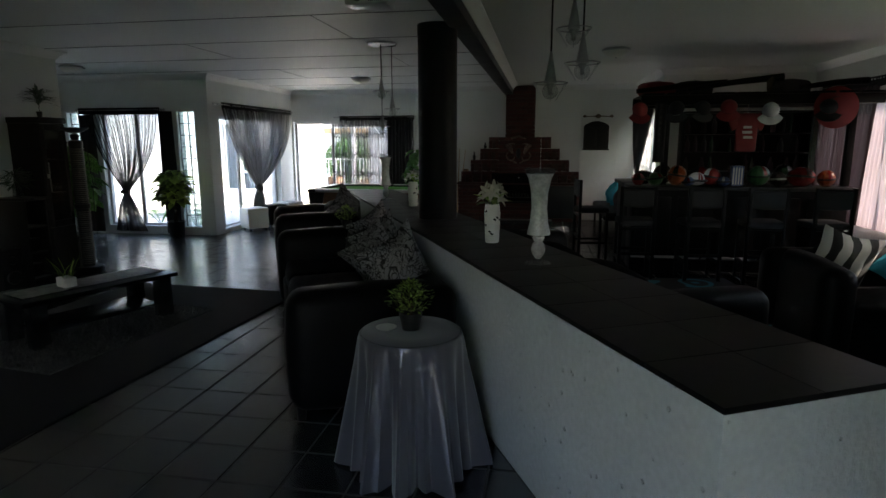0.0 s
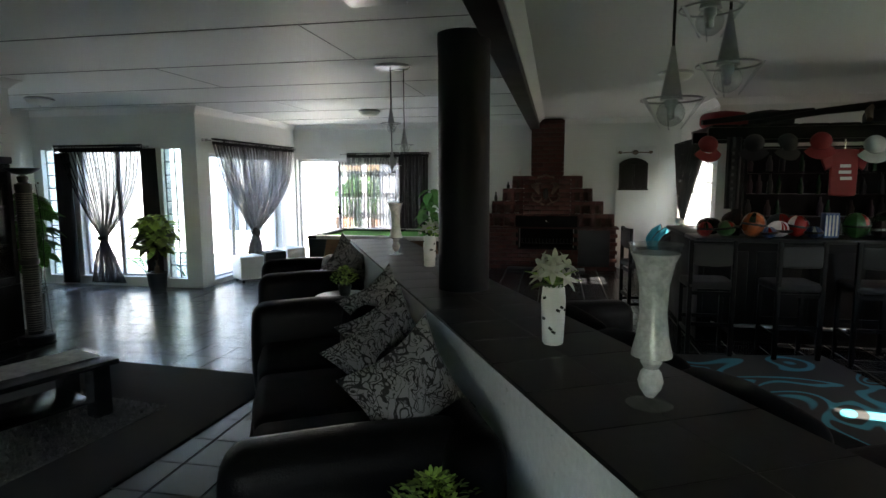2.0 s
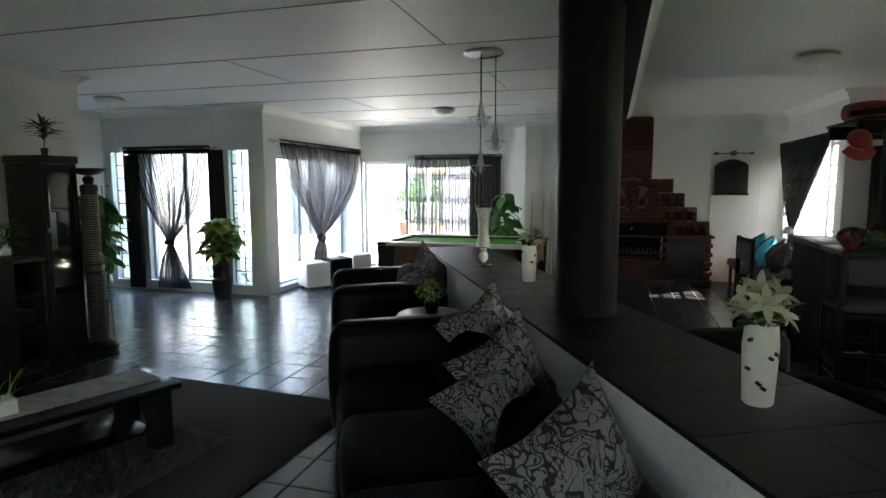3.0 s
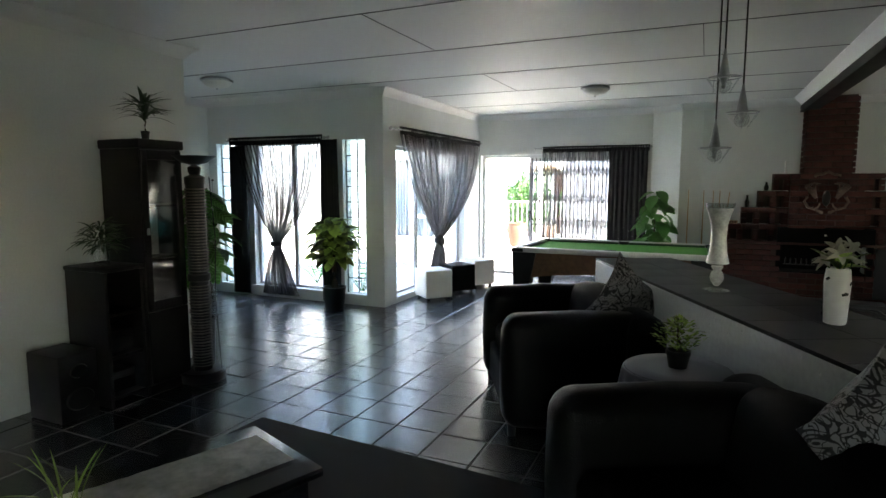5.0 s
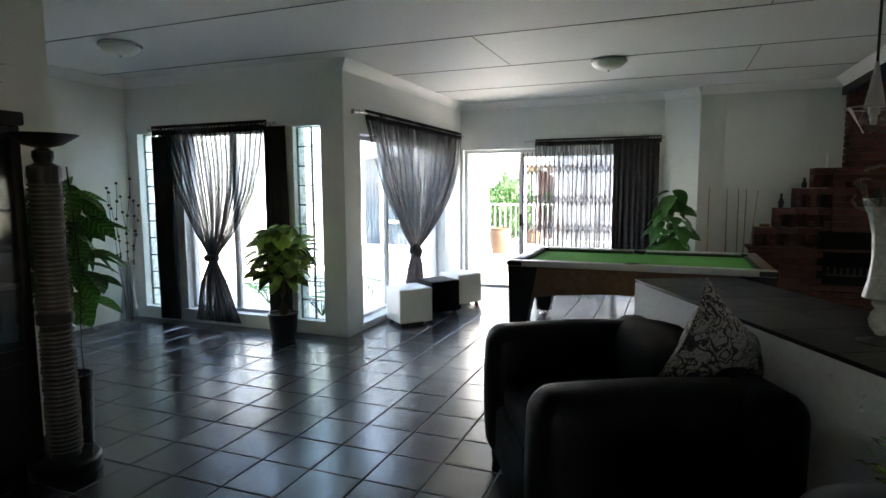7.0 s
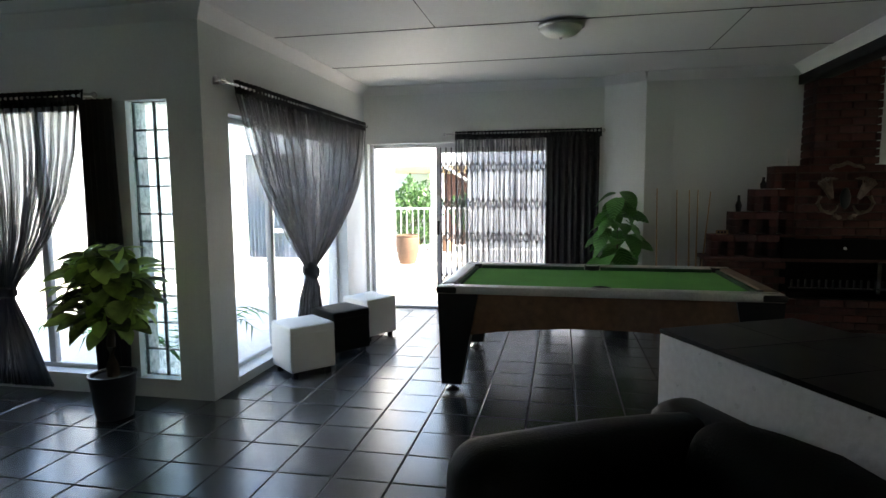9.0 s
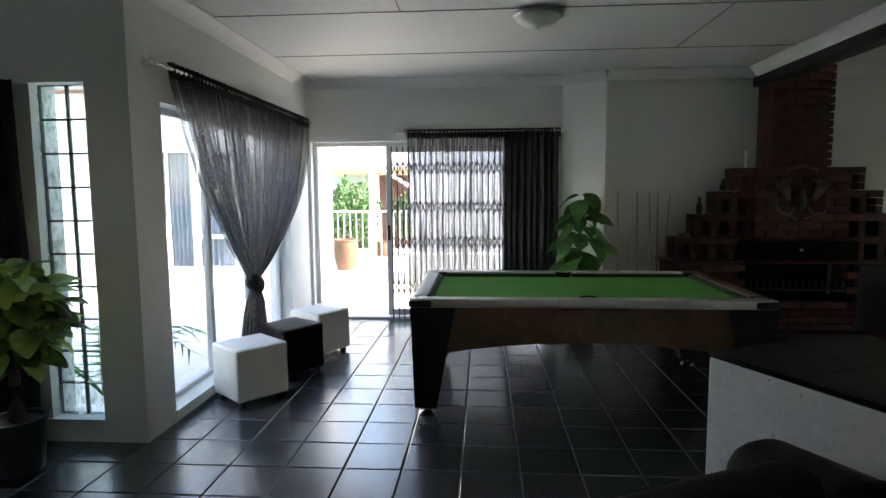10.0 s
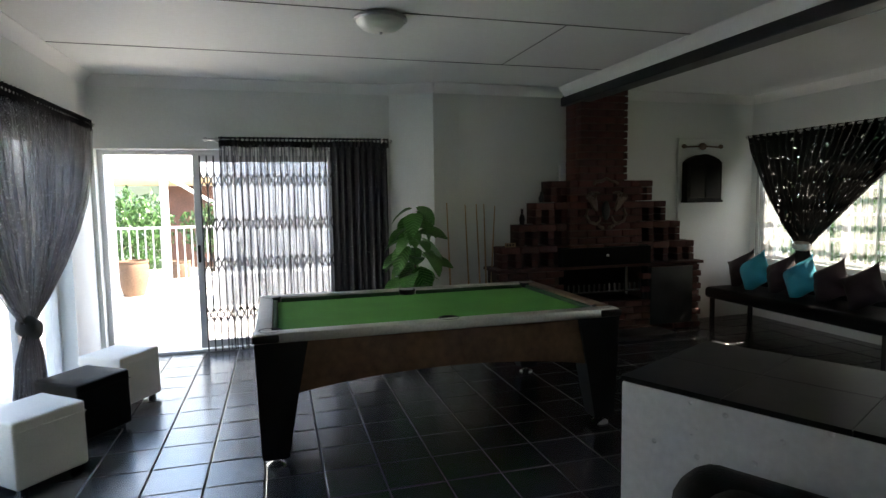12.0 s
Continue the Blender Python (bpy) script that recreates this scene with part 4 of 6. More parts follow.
for i in range(3800):
    x, y = rnd.uniform(-0.72, 0.72), rnd.uniform(-0.92, 0.92)
    h, a = rnd.uniform(0.012, 0.032), rnd.uniform(0, 6.28)
    w, l = rnd.uniform(0.006, 0.013), rnd.uniform(0.006, 0.028)
    c, s = math.cos(a), math.sin(a)
    v = [bm.verts.new((x - s * w, y + c * w, 0.012)), bm.verts.new((x + s * w, y - c * w, 0.012)), bm.verts.new((x + c * l, y + s * l, 0.012 + h))]
    bm.faces.new(v)
rug = thing("shaggy_rug", pose(-2.91, 4.39, 0.003, 0, 0, -8) @ Matrix.Diagonal((0.69, 0.92, 1.3, 1)), "grey and black shaggy rug under the coffee table", "rug")
part("backing", boxes((-0.73, 0.73, -0.93, 0.93, 0.006, 0.018), bevel=0.004), M_SHAG, rug)
tagged(part("pile", bm, M_SHAG, rug), kind="stuff")
tab = thing("coffee_table", pose(-3.05, 4.51, 0.014, 0, 0, -21), "black lacquered coffee table with a silver runner", "coffee table")
part("tabletop", boxes((-0.30, 0.30, -0.66, 0.66, 0.37, 0.41), bevel=0.006), M_LACQ, tab)
part("shelf", boxes((-0.24, 0.24, -0.5, 0.5, 0.12, 0.14), bevel=0.004), M_LACQ, tab)
for x in (-0.22, 0.22):
    for y in (-0.54, 0.54):
        part("leg", boxes((x - 0.06, x + 0.06, y - 0.06, y + 0.06, 0, 0.37), bevel=0.006), M_LACQ, tab)
bm = bmesh.new()
g = [[bm.verts.new((-0.17 + 0.34 * i / 16, -0.60 + 1.2 * j / 50, 0.416 + 0.006 * noise.noise((i * 0.5, j * 0.5, 3)))) for j in range(51)] for i in range(17)]
for i in range(16):
    for j in range(50):
        bm.faces.new((g[i][j], g[i + 1][j], g[i + 1][j + 1], g[i][j + 1]))
solo("table_runner", bm, M_RUNNER, "crushed silver cloth runner lying on the coffee table", "table runner", m=pose(-3.05, 4.51, 0.018, 0, 0, -21))
pl = thing("planter", pose(-3.08, 4.30, 0.437, 0, 0, -21), "small white box planter with grass blades", "planter")
part("box", boxes((-0.07, 0.07, -0.05, 0.05, 0, 0.08), bevel=0.006), M_CERAM, pl)
GRASS = leaf_mesh("blade", 0.2, 0.008, M_LEAF2, 0.35)
for k in range(14):
    o = new("blade", GRASS)
    o.parent = pl
    o.matrix_basis = pose(rnd.uniform(-0.05, 0.05), rnd.uniform(-0.03, 0.03), 0.07, 0, -rnd.uniform(45, 85), rnd.uniform(0, 360))

# ---- dark cabinets along the wall ----
cab = thing("display_cabinet", pose(-5.34, 6.12, 0) @ Matrix.Diagonal((0.9, 0.78, 1, 1)), "tall dark wooden display cabinet with a glazed door", "cabinet")
for b_ in ((0, 0.46, 0, 0.025, 0.06, 1.86), (0, 0.46, 0.455, 0.48, 0.06, 1.86)):
    part("side_panel", boxes(b_, bevel=0.003), M_DWOOD, cab)
part("back_panel", boxes((0, 0.02, 0.025, 0.455, 0.06, 1.86)), M_DWOOD, cab)
for z in (0.06, 0.62):
    part("shelf", boxes((0.02, 0.44, 0.025, 0.455, z, z + 0.02)), M_DWOOD, cab)
part("plinth", boxes((0, 0.47, -0.01, 0.49, 0, 0.06), bevel=0.005), M_DWOOD, cab)
part("top", boxes((-0.005, 0.49, -0.02, 0.50, 1.86, 1.93), bevel=0.012), M_DWOOD, cab)
for z in (1.02, 1.42):
    part("shelf", boxes((0.02, 0.42, 0.025, 0.455, z, z + 0.018)), M_DWOOD, cab)
cd = part("glazed_door", boxes((0.455, 0.48, 0.01, 0.075, 0.64, 1.85), (0.455, 0.48, 0.405, 0.47, 0.64, 1.85), (0.455, 0.48, 0.075, 0.405, 0.64, 0.71), (0.455, 0.48, 0.075, 0.405, 1.78, 1.85), bevel=0.004), M_DWOOD, cab)
part("pane", boxes((0.466, 0.470, 0.07, 0.41, 0.70, 1.79)), M_CLEAR, cd, smooth=False)
part("drawer_front", boxes((0.455, 0.48, 0.01, 0.47, 0.08, 0.63), bevel=0.006), M_DWOOD, cab)
part("door_knob", boxes((0.48, 0.505, 0.03, 0.05, 1.22, 1.27), bevel=0.006), M_STEEL, cab)
pf = thing("picture_frame", pose(-5.14, 6.30, 1.04, 0, 0, 75), "pale photo frame leaning inside the cabinet", "picture frame")
part("frame", boxes((-0.11, 0.11, -0.01, 0.01, 0, 0.36), bevel=0.004), M_WHITEP, pf)
part("print", boxes((-0.045, 0.05, -0.014, -0.0105, 0.05, 0.2)), M_GREYC, pf)
hif = thing("low_cabinet", pose(-5.34, 5.79, 0) @ Matrix.Diagonal((0.92, 0.76, 1, 1)), "dark low media cabinet with open shelves", "cabinet")
for b_ in ((0, 0.46, 0, 0.03, 0, 0.98), (0, 0.46, 0.37, 0.40, 0, 0.98)):
    part("side_panel", boxes(b_, bevel=0.003), M_DWOOD, hif)
part("back_panel", boxes((0, 0.02, 0.03, 0.37, 0, 0.98)), M_DWOOD, hif)
part("top", boxes((-0.005, 0.48, -0.01, 0.41, 0.98, 1.01), bevel=0.006), M_DWOOD, hif)
for z in (0.05, 0.35, 0.66):
    part("shelf", boxes((0.02, 0.45, 0.03, 0.37, z, z + 0.02)), M_DWOOD, hif)
for z in (0.072, 0.372):
    u = thing("audio_unit", pose(-5.38, 5.815, z), "black audio unit on a cabinet shelf", "audio unit")
    part("case", boxes((0.1, 0.36, 0, 0.25, 0, 0.15), bevel=0.006), M_BLACK, u)
    part("dial", boxes((0.36, 0.366, 0.04, 0.21, 0.05, 0.1)), M_GREYC, u)
spk = thing("loudspeaker", pose(-5.3, 5.46, 0) @ Matrix.Diagonal((1, 0.9, 0.7, 1)), "black floor loudspeaker beside the cabinet", "loudspeaker")
part("case", boxes((0, 0.34, 0, 0.3, 0, 0.66), bevel=0.012), M_BLACK, spk)
bm = bmesh.new()
for zc, r in ((0.2, 0.11), (0.48, 0.07)):
    cyl(bm, r, r * 0.9, 0, 0.012, n=24, m=pose(0.34, 0.15, zc, 0, 90, 0))
part("driver", bm, M_POT, spk)
plant(pose(-5.06, 6.30, 1.93), "spiky dark plant on top of the tall cabinet", LEAF_THIN, 70, 0.27, 0.03, 0.03, 0.07, 0.14, seed=6, up=62, stem=True, fan=True)
vp = plant(pose(-5.12, 5.93, 1.012), "fine-leaved plant in a glass vase on the low cabinet", LEAF_FINE, 130, 0.30, 0.14, 0, 0.12, 0.12, seed=7, up=25, stem=True)
bm = bmesh.new()
lathe(bm, [(0.05, 0.0), (0.055, 0.01), (0.05, 0.08), (0.06, 0.15), (0.056, 0.15), (0.046, 0.08), (0.046, 0.012)], 24)
part("glass_vase", bm, M_CLEAR, vp)

# ringed floor lamp
lamp = thing("floor_lamp", pose(-4.84, 6.55, 0) @ Matrix.Diagonal((1, 1, 0.972, 1)), "floor lamp of stacked pale rings with a black bowl shade", "floor lamp")
bm = bmesh.new()
lathe(bm, [(0.17, 0), (0.175, 0.02), (0.175, 0.07), (0.16, 0.085), (0.09, 0.09)], 32)
part("base", bm, M_BLACK, lamp)
bm = bmesh.new()
lathe(bm, [(0.074, 0.09), (0.074, 0.84), (0.088, 0.85), (0.088, 0.90), (0.074, 0.91), (0.074, 1.64)], 28)
part("column", bm, M_BLACK, lamp)
bm = bmesh.new()
lathe(bm, [(0.07, -0.004), (0.082, -0.005), (0.085, 0), (0.082, 0.005), (0.07, 0.004)], 24)
RING = mesh_of("ring", bm, M_CANE)
for k in range(60):
    z = 0.13 + k * 0.025
    if 0.83 < z < 0.92:
        continue
    o = new("ring", RING)
    o.parent = lamp
    s_ = rnd.uniform(0.97, 1.04)
    o.matrix_local = pose(0.003 * rnd.random(), 0.003 * rnd.random(), z, rnd.uniform(-1.5, 1.5), rnd.uniform(-1.5, 1.5), 0) @ Matrix.Diagonal((s_, s_, rnd.uniform(0.7, 1.3), 1))
bm = bmesh.new()
lathe(bm, [(0.078, 1.64), (0.078, 1.70), (0.04, 1.72), (0.05, 1.75), (0.05, 1.78), (0.02, 1.80)], 24)
part("collar", bm, M_BLACK, lamp)
bm = bmesh.new()
lathe(bm, [(0.03, 1.80), (0.09, 1.815), (0.165, 1.865), (0.17, 1.87), (0.16, 1.868), (0.085, 1.825), (0.02, 1.812)], 32)
part("bowl_shade", bm, M_BLACK, lamp)
bm = bmesh.new()
tube(bm, [(0.1, 0.05, 1.7), (0.13, 0.06, 1.2), (0.115, 0.05, 0.7), (0.14, 0.06, 0.09)], 0.004, 6)
part("cable", bm, M_BLACK, lamp)

# twigs in a tall glass vase, by the glass blocks
tw = thing("twig_vase", pose(-7.55, 9.25, 0), "tall clear glass vase with dark beaded twigs", "vase")
bm = bmesh.new()
lathe(bm, [(0.10, 0), (0.11, 0.01), (0.085, 0.2), (0.06, 0.42), (0.095, 0.72), (0.09, 0.72), (0.054, 0.42), (0.078, 0.2), (0.10, 0.02)], 28)
part("vase", bm, M_CLEAR, tw)
for k in range(7):
    a = k * 0.9
    pts = [(0.03 * math.cos(a), 0.03 * math.sin(a), 0.03)] + [(0.03 * math.cos(a) + 0.16 * (j / 8) ** 1.4 * math.cos(a + 0.1 * j) + 0.012 * math.sin(j * 2.1 + k), 0.03 * math.sin(a) + 0.13 * (j / 8) ** 1.4 * math.sin(a + 0.1 * j), 0.03 + 1.65 * j / 8 * (0.8 + 0.03 * k)) for j in range(1, 9)]
    bm = bmesh.new()
    tube(bm, pts, 0.005, 6, 0.002)
    for j in range(4, 9):
        ball(bm, 0.016, pts[j], u=8, v=6)
    part("twig", bm, M_STEM, tw)

# small bushes and dish on the side tables
for d, s, sd in ((-0.47, 1.55, 21), (-0.32, 5.12, 22)):
    b = plant(at_counter(d, s, 0.718), "small yellow-green bush in a black pot on the side table", LEAF_SM, 440, 0.24, 0.16, 0.055, 0.085, 0.09, seed=sd, up=35, group="side table bushes")
    if sd == 21:
        bm = bmesh.new()
        lathe(bm, [(0.025, 0), (0.05, 0.012), (0.052, 0.016), (0.02, 0.008)], 20)
        solo("dish", bm, M_CERAM, "small white dish on the satin-covered table", "dish", m=at_counter(d - 0.12, s + 0.02, 0.719))


# ---- vases on the low wall ----
def trumpet(d, s, label):
    t = thing("vase", at_counter(d, s, 0.94), label, "vase", "tall mosaic vases")
    bm = bmesh.new()
    lathe(bm, [(0.075, 0), (0.078, 0.006), (0.05, 0.014), (0.02, 0.022), (0.016, 0.035)], 32)
    part("foot", bm, M_CLEAR, t, "clear glass foot")
    bm = bmesh.new()
    lathe(bm, [(0.016, 0.03), (0.036, 0.06), (0.042, 0.085), (0.034, 0.115), (0.024, 0.128), (0.036, 0.15), (0.03, 0.165)], 28)
    part("stem", bm, M_MOSAIC, t)
    bm = bmesh.new()
    lathe(bm, [(0.03, 0.16), (0.066, 0.172), (0.066, 0.18), (0.052, 0.24), (0.044, 0.32), (0.048, 0.41), (0.064, 0.485), (0.078, 0.515), (0.074, 0.515), (0.058, 0.48), (0.040, 0.40), (0.038, 0.32), (0.046, 0.24), (0.02, 0.19)], 36)
    part("body", bm, M_MOSAIC, t)
    bm = bmesh.new()
    lathe(bm, [(0.0785, 0.514), (0.085, 0.545), (0.083, 0.545), (0.0765, 0.516)], 36)
    part("rim", bm, M_CLEAR, t, "clear glass rim")
    return t


trumpet(0.354, 1.84, "tall trumpet vase of white mosaic glass")
trumpet(0.28, 5.94, "tall trumpet vase of white mosaic glass")
PETAL = leaf_mesh("petal", 0.066, 0.028, M_PETAL, 0.45)
for d, s, sd in ((0.37, 2.60, 31), (0.41, 5.07, 32)):
    t = thing("flower_vase", at_counter(d, s, 0.94), "white ceramic vase with dark motifs and cream lilies", "vase", "lily vases")
    bm = bmesh.new()
    lathe(bm, [(0.042, 0), (0.048, 0.008), (0.052, 0.1), (0.056, 0.2), (0.05, 0.262), (0.046, 0.268), (0.042, 0.26), (0.044, 0.2), (0.03, 0.02)], 32)
    part("body", bm, M_CERAM, t)
    rr = random.Random(sd)
    for k in range(16):
        a, z = rr.uniform(0, 6.28), rr.uniform(0.04, 0.23)
        part("motif", boxes((0.0, 0.004, -0.010, 0.010, -0.006, 0.006), bevel=0.001), M_GREYC, t).matrix_basis = pose(0.0525 * math.cos(a), 0.0525 * math.sin(a), z, 0, 0, math.degrees(a)) @ pose(0, 0, 0, rr.uniform(-40, 40), 0, 0)
    for k in range(6):
        a, lean = k * 1.05, rr.uniform(25, 70)
        c = Vector((0.055 * math.cos(a), 0.055 * math.sin(a), 0.32 + rr.uniform(-0.02, 0.05)))
        bm = bmesh.new()
        tube(bm, [(0, 0, 0.2), c * 0.9, c], 0.003, 6)
        part("stalk", bm, M_LEAF, t)
        for q in range(6):
            o = new("petal", PETAL)
            o.parent = t
            o.matrix_basis = Matrix.Translation(c) @ pose(0, 0, 0, 0, 0, math.degrees(a)) @ pose(0, 0, 0, 0, lean, 0) @ pose(0, 0, 0, 0, 0, q * 60) @ pose(0, 0, 0, 0, -38, 0)
    for k in range(7):
        o = new("leaf", LEAF_VAR)
        o.parent = t
        o.matrix_basis = pose(0, 0, 0.26, 0, -rr.uniform(20, 60), k * 51) @ Matrix.Diagonal((0.8, 0.45, 0.8, 1))


# ---- pool table ----
pt = thing("pool_table", pose(-3.3, 10.05, 0), "pool table with green baize, brown sides and black legs", "pool table")
L, W = 2.36, 1.42
part("playing_bed", boxes((0.09, L - 0.09, 0.09, W - 0.09, 0.74, 0.775)), M_BAIZE, pt)
for nm, b in (("rail", (0.0, L, 0.0, 0.10, 0.755, 0.815)), ("rail", (0.0, L, W - 0.10, W, 0.755, 0.815)), ("rail", (0.0, 0.10, 0.10, W - 0.10, 0.755, 0.815)), ("rail", (L - 0.10, L, 0.10, W - 0.10, 0.755, 0.815))):
    part(nm, boxes(b, bevel=0.012), M_WOOD if b[0] > 2 else M_SILVER, pt, "worn silver top rail")
# Near cushions share the bed's green; the far and end ones are darker.
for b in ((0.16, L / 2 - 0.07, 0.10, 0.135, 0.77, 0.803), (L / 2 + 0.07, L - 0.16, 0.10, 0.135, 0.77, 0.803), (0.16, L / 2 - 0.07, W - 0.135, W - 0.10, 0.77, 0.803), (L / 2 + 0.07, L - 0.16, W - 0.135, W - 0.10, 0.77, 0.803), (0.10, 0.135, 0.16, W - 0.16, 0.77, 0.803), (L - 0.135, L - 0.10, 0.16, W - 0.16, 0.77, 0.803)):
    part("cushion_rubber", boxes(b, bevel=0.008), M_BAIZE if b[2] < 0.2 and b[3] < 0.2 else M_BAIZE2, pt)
for x in (0.09, L / 2, L - 0.09):
    for y in (0.09, W - 0.09):
        bm = bmesh.new()
        lathe(bm, [(0.05, 0.75), (0.055, 0.812), (0.066, 0.817), (0.07, 0.812), (0.066, 0.75)], 20, x, y)
        part("pocket", bm, M_BLACK, pt)


def apron(x0, x1, y, flip):
    """Side board with an arched lower edge."""
    bm = bmesh.new()
    n = 24
    fr = [[], []]
    for k in range(n + 1):
        f = k / n
        x = x0 + (x1 - x0) * f
        zb = 0.42 + 0.10 * math.sin(math.pi * f) ** 0.7
        for q, yy in enumerate((y, y + 0.025)):
            p = (x, yy) if not flip else (yy, x)
            fr[q].append((bm.verts.new((*p, zb)), bm.verts.new((*p, 0.757))))
    for a in range(n):
        for q in fr:
            bm.faces.new((q[a][0], q[a + 1][0], q[a + 1][1], q[a][1]))
        bm.faces.new((fr[0][a][0], fr[0][a + 1][0], fr[1][a + 1][0], fr[1][a][0]))
    return bm


for b in ((0.16, L - 0.16, 0.03, False), (0.16, L - 0.16, W - 0.055, False), (0.16, W - 0.16, 0.03, True), (0.16, W - 0.16, L - 0.055, True)):
    part("side_panel", apron(*b), M_WOOD, pt)
for x, sx in ((0.0, 1), (L, -1)):
    for y, sy in ((0.0, 1), (W, -1)):
        bm = bmesh.new()
        top = [(x, y), (x + sx * 0.30, y), (x + sx * 0.30, y + sy * 0.22), (x, y + sy * 0.22)]
        bot = [(x + sx * 0.02, y + sy * 0.02), (x + sx * 0.17, y + sy * 0.02), (x + sx * 0.17, y + sy * 0.15), (x + sx * 0.02, y + sy * 0.15)]
        a = [bm.verts.new((*p, 0.06)) for p in bot]
        m_ = [bm.verts.new((*p, 0.42)) for p in [(x + sx * 0.01, y + sy * 0.012), (x + sx * 0.235, y + sy * 0.012), (x + sx * 0.235, y + sy * 0.18), (x + sx * 0.01, y + sy * 0.18)]]
        b = [bm.verts.new((*p, 0.756)) for p in top]
        for lo_, up_ in ((a, m_), (m_, b)):
            for i in range(4):
                bm.faces.new((lo_[i], lo_[(i + 1) % 4], up_[(i + 1) % 4], up_[i]))
        bm.faces.new(a), bm.faces.new(b)
        lg = part("leg", bm, M_BLACK, pt, smooth=False)
        bm = bmesh.new()
        lathe(bm, [(0.055, 0), (0.058, 0.008), (0.03, 0.022), (0.018, 0.03), (0.018, 0.065)], 24, x + sx * 0.095, y + sy * 0.085)
        part("levelling_foot", bm, M_STEEL, lg)
        part("corner_cap", boxes((min(x - sx * 0.012, x + sx * 0.14), max(x - sx * 0.012, x + sx * 0.14), min(y - sy * 0.012, y + sy * 0.14), max(y - sy * 0.012, y + sy * 0.14), 0.76, 0.806), bevel=0.01), M_BLACK, pt)

# cues leaning on the wall
for x, lean, top in ((-1.36, 0.0, 1.52), (-1.15, 0.0, 1.50), (-1.02, 0.0, 1.50), (-0.93, 0.02, 1.50), (-0.80, 0.10, 1.48)):
    bm = bmesh.new()
    tube(bm, [(x - lean * 1.5, YC - 0.22, 0.0), (x, YC - 0.05, top)], 0.014, 10, 0.006)
    solo("pool_cue", bm, M_WARM, "wooden pool cue leaning against the white wall", "pool cue", "cues on the wall")


# ---- ottomans ----
def ottoman(m, mat, label):
    t = thing("ottoman", m, label, "ottoman", "cube ottomans")
    bm = bmesh.new()
    soft_box(bm, 0.40, 0.40, 0.38, 0.018, pose(0, 0, 0.225), 0.006, 3)
    part("body", bm, mat, t)
    part("seam", boxes((-0.203, 0.203, -0.203, 0.203, 0.352, 0.356), bevel=0.001), mat, t)
    for x in (-0.15, 0.15):
        for y in (-0.15, 0.15):
            part("foot", boxes((x - 0.02, x + 0.02, y - 0.02, y + 0.02, 0, 0.04)), M_BLACK, t)


ottoman(pose(-4.56, 10.42, 0, 0, 0, 50), M_WHITEL, "white leather cube ottoman by the window")
ottoman(pose(-4.46, 11.03, 0, 0, 0, 55), M_LEATHER, "black leather cube ottoman between two white ones")
ottoman(pose(-4.38, 11.66, 0, 0, 0, 60), M_WHITEL, "white leather cube ottoman near the sliding door")


# ---- ceiling fittings ----
for x, y in ((-2.43, 10.6), (-6.28, 8.27), (1.73, 8.02)):
    t = thing("ceiling_light", pose(x, y, H), "round opal dome ceiling light, unlit", "ceiling light", "dome lights")
    bm = bmesh.new()
    lathe(bm, [(0.15, 0.0), (0.175, -0.012), (0.18, -0.03), (0.165, -0.036)], 36)
    part("base_ring", bm, M_STEEL, t)
    bm = bmesh.new()
    lathe(bm, [(0.164, -0.03), (0.155, -0.055), (0.12, -0.085), (0.06, -0.102), (0.012, -0.106)], 36)
    part("diffuser", bm, M_DOME, t)
    bm = bmesh.new()
    ball(bm, 0.012, (0, 0, -0.11), u=10, v=8)
    part("finial", bm, M_STEEL, t)


def pendants(x, y, drops, label):
    t = thing("pendant_light", pose(x, y, H), label, "pendant light", "star pendants")
    bm = bmesh.new()
    lathe(bm, [(0.17, 0.0), (0.175, -0.01), (0.16, -0.025), (0.02, -0.03)], 36)
    part("canopy", bm, M_STEEL, t)
    for dx, dy, ln in drops:
        bm = bmesh.new()
        tube(bm, [(dx, dy, -0.02), (dx, dy, -ln + 0.2)], 0.005, 6)
        part("cord", bm, M_BLACK, t)
        bm = bmesh.new()
        lathe(bm, [(0.006, -ln + 0.22), (0.010, -ln + 0.19), (0.034, -ln + 0.055), (0.036, -ln + 0.05), (0.018, -ln + 0.05)], 20, dx, dy)
        part("cone", bm, M_STEELL, t)
        bm = bmesh.new()
        tube(bm, [(dx + 0.095 * math.cos(q * math.pi / 12), dy + 0.095 * math.sin(q * math.pi / 12), -ln + 0.05) for q in range(25)], 0.0035, 6)
        part("hoop", bm, M_STEELL, t)
        for q in range(3):
            a = q * 2.094 + 3.6
            bm = bmesh.new()
            v = [bm.verts.new((dx + r * math.cos(a) - o * math.sin(a), dy + r * math.sin(a) + o * math.cos(a), -ln + z)) for o in (-0.002, 0.002) for r, z in ((0.112, 0.05), (0.094, 0.05), (0.040, -0.045), (0.034, -0.045))]
            for f in ((0, 1, 2, 3), (7, 6, 5, 4), (0, 3, 7, 4), (1, 0, 4, 5), (2, 1, 5, 6), (3, 2, 6, 7)):
                bm.faces.new([v[i] for i in f])
            part("star_blade", bm, M_ALU if q == 0 else M_CLEAR, t)
        bm = bmesh.new()
        ball(bm, 0.044, (dx, dy, -ln + 0.008), (1, 1, 1.0), 18, 14)
        part("bulb", bm, M_CLEAR, t)
        bm = bmesh.new()
        lathe(bm, [(0.02, -ln + 0.05), (0.02, -ln + 0.03), (0.012, -ln + 0.02), (0.012, -ln - 0.01), (0.004, -ln - 0.015)], 12, dx, dy)
        part("lamp_holder", bm, M_STEELL, t)


